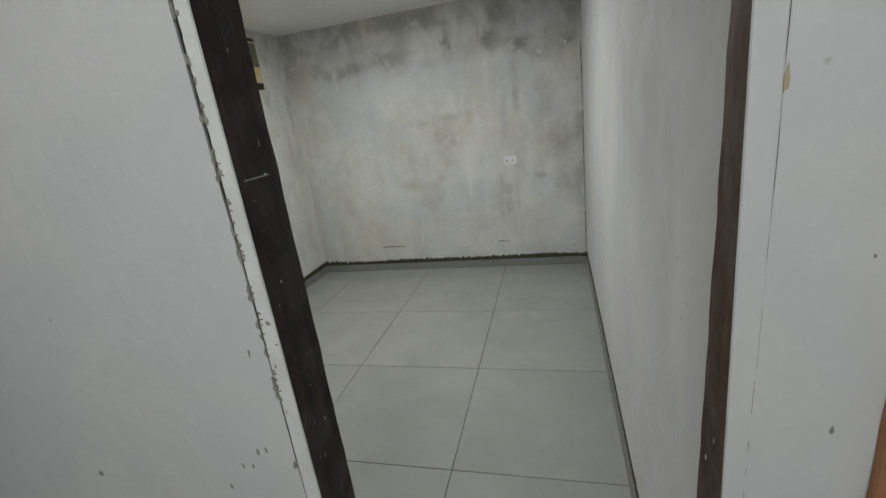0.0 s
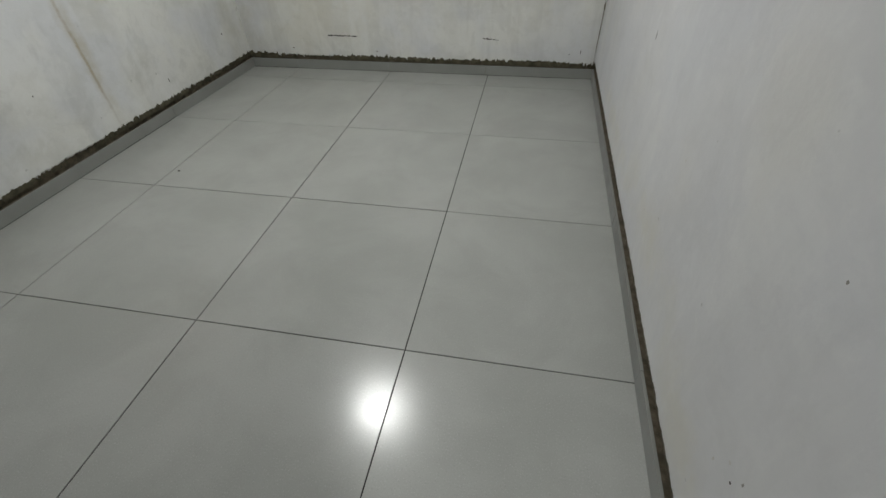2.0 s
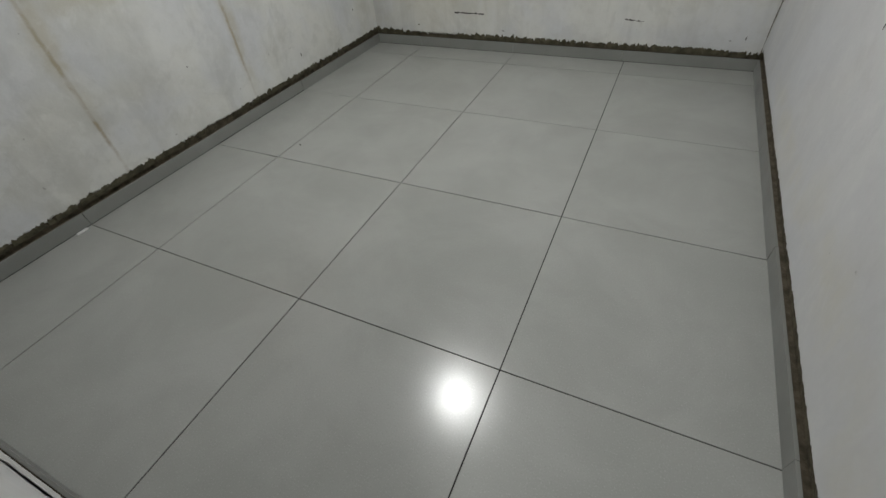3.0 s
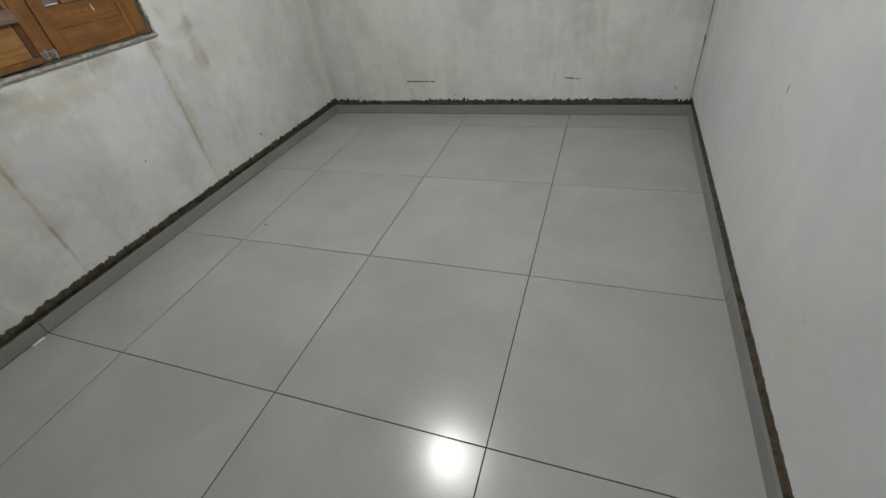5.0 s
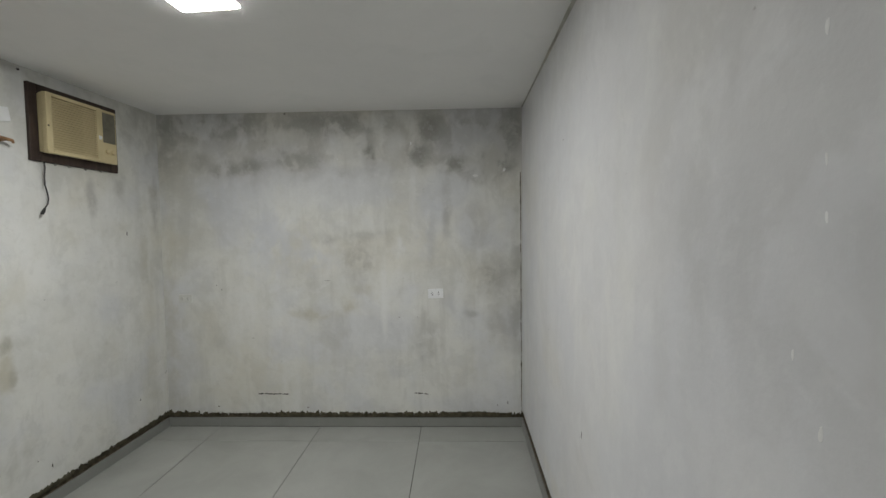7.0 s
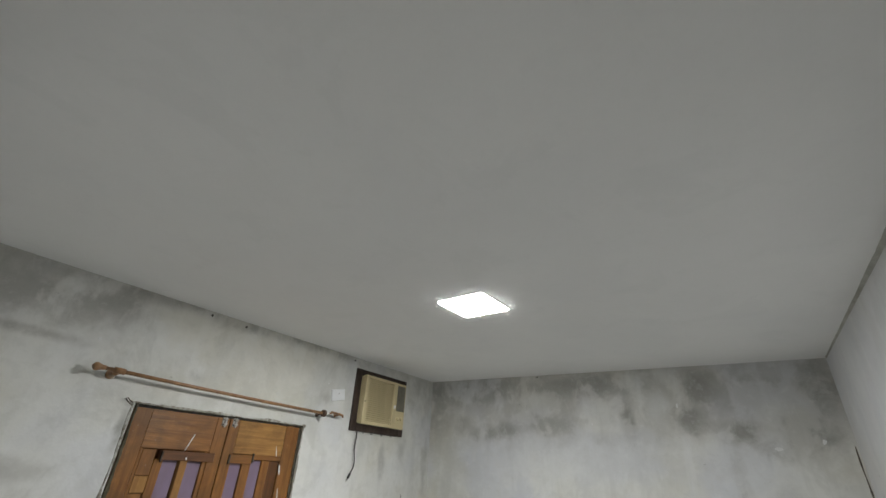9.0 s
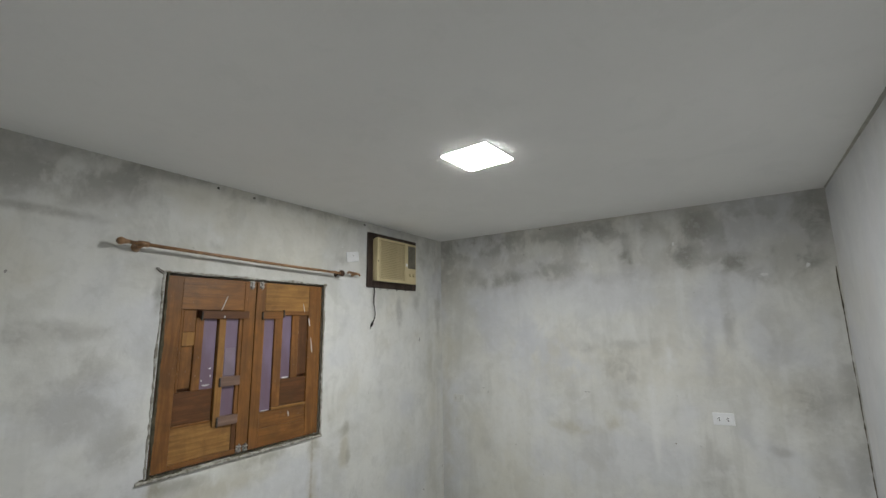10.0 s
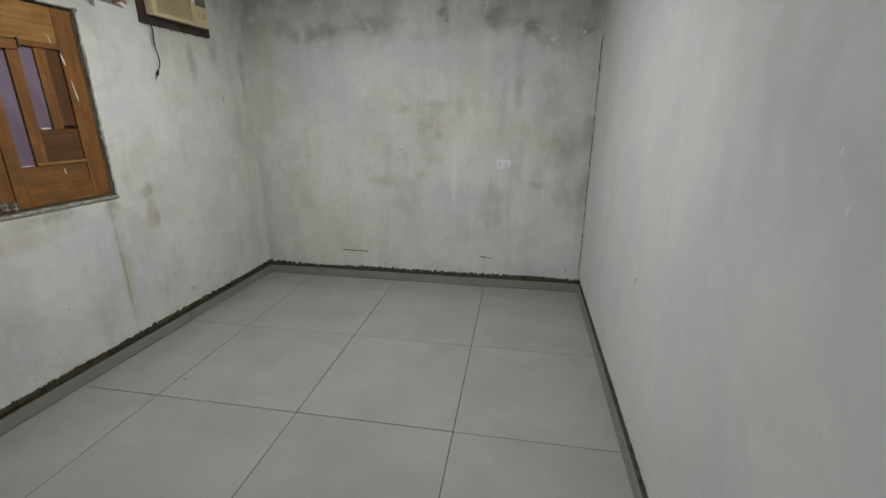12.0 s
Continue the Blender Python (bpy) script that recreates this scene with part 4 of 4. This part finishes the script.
bracket = part("bracket", tube([(-0.001, hold.y, hold.z - 0.012), (0.004, hold.y, hold.z - 0.012), (0.030, hold.y, hold.z - 0.010), (0.058, hold.y, hold.z - 0.004)], [0.022, 0.021, 0.012, 0.016], 14), mat_rod, rod, "brown cup bracket", smooth=True)
part("ring", tube([(0.060, hold.y - 0.014, hold.z), (0.060, hold.y + 0.030, hold.z - 0.001)], 0.0135, 14), mat_rod, bracket, smooth=True)
part("end_cap", tube([r1 + Vector((0, -0.012, 0)), r1 + Vector((0, -0.008, 0)), r1 + Vector((0, 0.010, 0)), r1 + Vector((0, 0.014, 0))], [0.013, 0.022, 0.022, 0.014], 16), mat_rod_dark, rod, "dark brown round cap")
part("bracket", tube([(-0.001, r1.y, r1.z - 0.004), (0.012, r1.y, r1.z - 0.003), (0.058, r1.y, r1.z)], [0.018, 0.008, 0.008], 12), mat_rod_dark, rod, smooth=True)

stub = thing("rod_bracket", LEFT @ at(PLASTER, 1.47, 2.040), "loose brown metal rod bracket on the wall", "bracket")
part("arm", tube([(0.048, -0.060, 0.000), (0.052, -0.050, 0.010), (0.052, 0.010, 0.006), (0.052, 0.052, 0.002), (0.050, 0.060, -0.010)], [0.006, 0.008, 0.008, 0.008, 0.006], 10), mat_rod, stub, smooth=True)
part("foot", tube([(-0.001, 0.030, 0.0), (0.004, 0.030, 0.0), (0.052, 0.030, 0.004)], [0.014, 0.007, 0.006], 10), mat_rod, stub, smooth=True)

# bent wire by the window's upper corner
wire = thing("wire_hook", LEFT @ at(PLASTER, 0.235, 1.950), "bent rusty wire loop sticking out of the wall", "hook")
part("wire", tube([(0.0, 0.020, -0.010), (0.012, 0.012, -0.014), (0.016, -0.004, -0.006), (0.018, -0.018, 0.006), (0.016, -0.024, 0.012), (0.016, -0.014, 0.014), (0.014, -0.004, 0.006), (0.012, 0.006, 0.002), (0.006, 0.014, 0.000)], 0.0022, 6), mat_rod_dark, wire, smooth=True)

# ---- wall plates ----
blank = thing("switch_plate", LEFT @ at(PLASTER, 1.498, 2.175) @ Matrix.Rotation(radians(10), 4, "X"), "blank white plastic cover plate fixed askew", "switch plate")
part("plate", box((-0.001, -0.059, -0.037), (0.009, 0.059, 0.037), 0.003, 2), mat_white, blank)
part("screw", tube([(0.008, 0.004, 0.008), (0.0098, 0.004, 0.008)], 0.0035, 8), mat_scuff, blank)


def outlet(m, label, plate_material, slot_material, width=0.118, height=0.074):
    ob = thing("power_outlet", m, label, "outlet")
    part("plate", box((-0.001, -width / 2, -height / 2), (0.009, width / 2, height / 2), 0.003, 2), plate_material, ob)
    for c in (-0.024, 0.024):
        s = part("socket", tube([(0.0085, c, 0), (0.0105, c, 0), (0.0112, c, 0)], [0.0165, 0.0160, 0.0145], 18), plate_material, ob)
        for z in (-0.0075, 0.0075):
            part("slot", box((0.0105, c - 0.0028, z - 0.0045), (0.0121, c + 0.0028, z + 0.0045), 0.0008), slot_material, s)
        part("slot", tube([(0.0105, c - 0.008, 0.0), (0.0121, c - 0.008, 0.0)], 0.0026, 8), slot_material, s)
    return ob


outlet(BACK @ at(PLASTER, 0.126, 1.054) @ Matrix.Rotation(radians(1.5), 4, "X"), "white double power outlet on the stained wall", mat_white, mat_dark)
outlet(BACK @ at(PLASTER, -1.852, 1.028), "small double outlet painted over in wall colour", mat_painted, mat_scuff, 0.105, 0.064)

# ---- ceiling panels ----


def led_panel(m, size, glow, label):
    ob = thing("ceiling_light", m, label, "ceiling light")

    def rounded(h, r, z0, z1):
        bm = bmesh.new()
        ring = [(sx * (h - r) + r * math.cos(a), sy * (h - r) + r * math.sin(a)) for q, (sx, sy) in enumerate(((1, 1), (-1, 1), (-1, -1), (1, -1))) for a in (math.pi / 2 * (q + i / 5) for i in range(6))]
        lo = [bm.verts.new((x, y, z0)) for x, y in ring]
        hi = [bm.verts.new((x, y, z1)) for x, y in ring]
        for i in range(len(ring)):
            j = (i + 1) % len(ring)
            bm.faces.new((lo[i], lo[j], hi[j], hi[i]))
        bm.faces.new(lo)
        bm.faces.new(hi)
        return bm

    part("rim", rounded(size / 2 + 0.003, 0.019, -0.0030, 0.004), mat_white, ob, "thin white rim")
    bm = rounded(size / 2, 0.016, -0.0045, -0.0028)
    part("diffuser", bm, glow, ob, "lit white diffuser")
    return ob


led_panel(at(-0.704, 0.981, CEIL - 0.001) @ Matrix.Rotation(radians(-5), 4, "Z"), 0.252, mat_glow, "square white LED panel lit in the ceiling")
# unseen lamp, added to light the hall and the right wall near the doorway
led_panel(at(0.34, -2.18, CEIL - 0.001), 0.60, mat_glow_added, "unseen square LED panel added to light the hall")

# ---- marks on the walls ----
part("scratch", crack(((-1.295, 0.262), (-1.055, 0.259)), 0.0075, 21, PLASTER + 0.0012), mat_hole, wall_back, "brown scratch low on the wall")
part("scratch", crack(((-0.050, 0.268), (0.075, 0.256)), 0.0075, 22, PLASTER + 0.0012, True), mat_hole, wall_back, "brown scratch low on the wall")
part("crack", crack(((0.787, 0.10), (0.784, 1.98)), 0.0045, 23, PLASTER + 0.0012), mat_mortar, wall_back, "dark ragged crack down the corner")
for i, (u, z, ru, rz, mat) in enumerate(((0.442, 1.957, 0.030, 0.012, mat_filler), (0.66, 2.00, 0.012, 0.018, mat_filler), (-0.16, 0.87, 0.005, 0.006, mat_scuff), (0.68, 0.19, 0.004, 0.018, mat_hole), (0.60, 0.17, 0.004, 0.005, mat_hole), (-1.56, 1.10, 0.004, 0.010, mat_scuff), (-1.60, 1.13, 0.004, 0.008, mat_scuff), (-0.62, 2.10, 0.006, 0.012, mat_filler), (-0.05, 2.21, 0.008, 0.016, mat_filler), (-1.02, 2.452, 0.012, 0.005, mat_hole), (-0.72, 1.16, 0.03, 0.003, mat_scuff), (-1.62, 0.16, 0.01, 0.006, mat_mortar), (-0.9, 0.15, 0.012, 0.008, mat_scuff))):
    m = chip(u, z, ru, rz, 700 + i, 0.0012, 10)
    for v in m.verts:
        v.co.x += PLASTER
    part("chip", m, mat, wall_back, "small chip in the plaster")
for i, (u, z, ru, rz, mat) in enumerate(((0.70, 2.436, 0.010, 0.009, mat_hole), (0.485, 2.440, 0.009, 0.008, mat_hole), (1.62, 2.44, 0.010, 0.008, mat_hole), (1.68, 0.222, 0.004, 0.016, mat_hole), (1.60, 0.29, 0.003, 0.004, mat_hole), (0.84, 0.446, 0.004, 0.005, mat_hole), (0.03, 2.19, 0.008, 0.010, mat_filler), (1.40, 2.235, 0.006, 0.005, mat_filler), (-0.30, 1.90, 0.006, 0.008, mat_scuff), (2.30, 1.55, 0.006, 0.02, mat_scuff), (1.264, 1.945, 0.012, 0.010, mat_cement), (2.35, 0.33, 0.004, 0.010, mat_hole))):
    m = chip(u, z, ru, rz, 740 + i, 0.0014, 10)
    for v in m.verts:
        v.co.x += PLASTER
    part("chip", m, mat, wall_left, "small chip in the plaster")
for i, (y, z, ru, rz, mat) in enumerate(((1.003, 0.743, 0.004, 0.018, mat_hole), (-0.09, 1.29, 0.005, 0.014, mat_filler), (-0.218, 1.185, 0.005, 0.004, mat_rub), (0.805, 1.753, 0.003, 0.016, mat_rub), (-0.540, 1.180, 0.004, 0.004, mat_scuff), (-0.535, 1.172, 0.006, 0.005, mat_rub), (-0.625, 1.115, 0.007, 0.008, mat_rub), (-0.605, 1.122, 0.006, 0.003, mat_rub), (-0.346, 0.812, 0.003, 0.004, mat_scuff), (-0.378, 0.354, 0.004, 0.006, mat_rub), (-0.437, 0.391, 0.004, 0.004, mat_hole), (-0.455, 0.43, 0.003, 0.007, mat_scuff), (-0.41, 0.41, 0.005, 0.004, mat_rub), (-0.08, 1.81, 0.004, 0.014, mat_filler), (-0.085, 1.644, 0.003, 0.010, mat_filler), (-0.088, 1.57, 0.003, 0.012, mat_filler), (-0.04, 1.38, 0.003, 0.010, mat_filler), (1.31, 1.952, 0.003, 0.007, mat_hole), (0.95, 2.10, 0.003, 0.008, mat_rub), (0.30, 0.62, 0.003, 0.005, mat_rub))):
    m = chip(-y, z, ru, rz, 780 + i, 0.0004, 10)
    for v in m.verts:
        v.co.x += PLASTER
    part("chip", m, mat, wall_right, "small mark on the paint")

# ---- skirting ----
baseboard = tagged(new("baseboard"), "low grey porcelain skirting tiles along the walls", "skirting", kind="structure")
baseboard.empty_display_size = 0.05


def skirting(m, cuts, rnd):
    for a, b in zip(cuts, cuts[1:]):
        if b - a < 0.01:
            continue
        ob = part("skirting_tile", box((-0.0095, a + 0.0012, rnd.choice((0.001, 0.0015, 0.0035))), (0.0, b - 0.0012, SKIRT_H), 0.0003), mat_skirt, baseboard)
        ob.matrix_basis = m @ at(rnd.uniform(-0.0012, 0.0012), 0, 0) @ Matrix.Rotation(radians(rnd.uniform(-0.6, 0.6)), 4, "Y")


rnd = random.Random(5)
skirting(LEFT, (-0.79, 0.0, 0.815, 1.60, 2.40, 2.629), rnd)
skirting(BACK, (-2.030, -1.61, -0.815, -0.02, 0.800), rnd)
skirting(RIGHT, (-2.629, -2.40, -1.60, -0.80, 0.0, 0.785), rnd)
skirting(FRONT, (0.047, 0.80, 1.60, 2.07), rnd)

# ---- floor tiles ----
rows = (-0.8, 0.0, 0.8, 1.6, 2.4, 2.628)
cols = (None, -1.6, -0.8, 0.0, None)
GAP = 0.0020


def tile(corners):
    """A flat tile with a fine edge, its corners given anticlockwise about its own middle."""
    bm = bmesh.new()
    e = 0.0004
    rings = []
    for inset, z in ((0.0, -0.012), (0.0, -e), (e, 0.0)):
        rings.append([bm.verts.new((x - inset * (1 if x > 0 else -1), y - inset * (1 if y > 0 else -1), z)) for x, y in corners])
    for a, b in zip(rings, rings[1:]):
        for i in range(4):
            bm.faces.new((a[i], a[(i + 1) % 4], b[(i + 1) % 4], b[i]))
    bm.faces.new(rings[-1])
    return bm


for j in range(5):
    for i in range(4):
        y0, y1 = rows[j] + GAP, rows[j + 1] - GAP

        def edge(k, y):
            if k == 0:
                return left_x(y) - 0.004
            if k == 4:
                return right_x(y) + 0.004
            return cols[k]

        pts = [(edge(i, y0) + GAP, y0), (edge(i + 1, y0) - GAP, y0), (edge(i + 1, y1) - GAP, y1), (edge(i, y1) + GAP, y1)]
        cx, cy = sum(p[0] for p in pts) / 4, sum(p[1] for p in pts) / 4
        ob = part("tile", tile([(x - cx, y - cy) for x, y in pts]), mat_tile, floor)
        ob.matrix_basis = at(cx, cy, rnd.uniform(-0.0003, 0.0002)) @ Euler((radians(rnd.uniform(-0.05, 0.05)), radians(rnd.uniform(-0.05, 0.05)), 0)).to_matrix().to_4x4()

grit = thing("plaster_crumb", at(-2.072, -0.050, 0.0), "small white crumb of plaster by the skirting", "rubble")
part("crumb", wavy(box((-0.010, -0.028, 0.0), (0.008, 0.026, 0.007), 0.003), 0.004, 0.01), mat_filler, grit)
speck = thing("floor_speck", at(-1.557, 0.950, 0.0), "tiny dark crumb lying on the tiles", "rubble")
part("crumb", wavy(box((-0.006, -0.005, 0.0), (0.006, 0.005, 0.005), 0.002), 0.002, 0.01), mat_hole, speck)
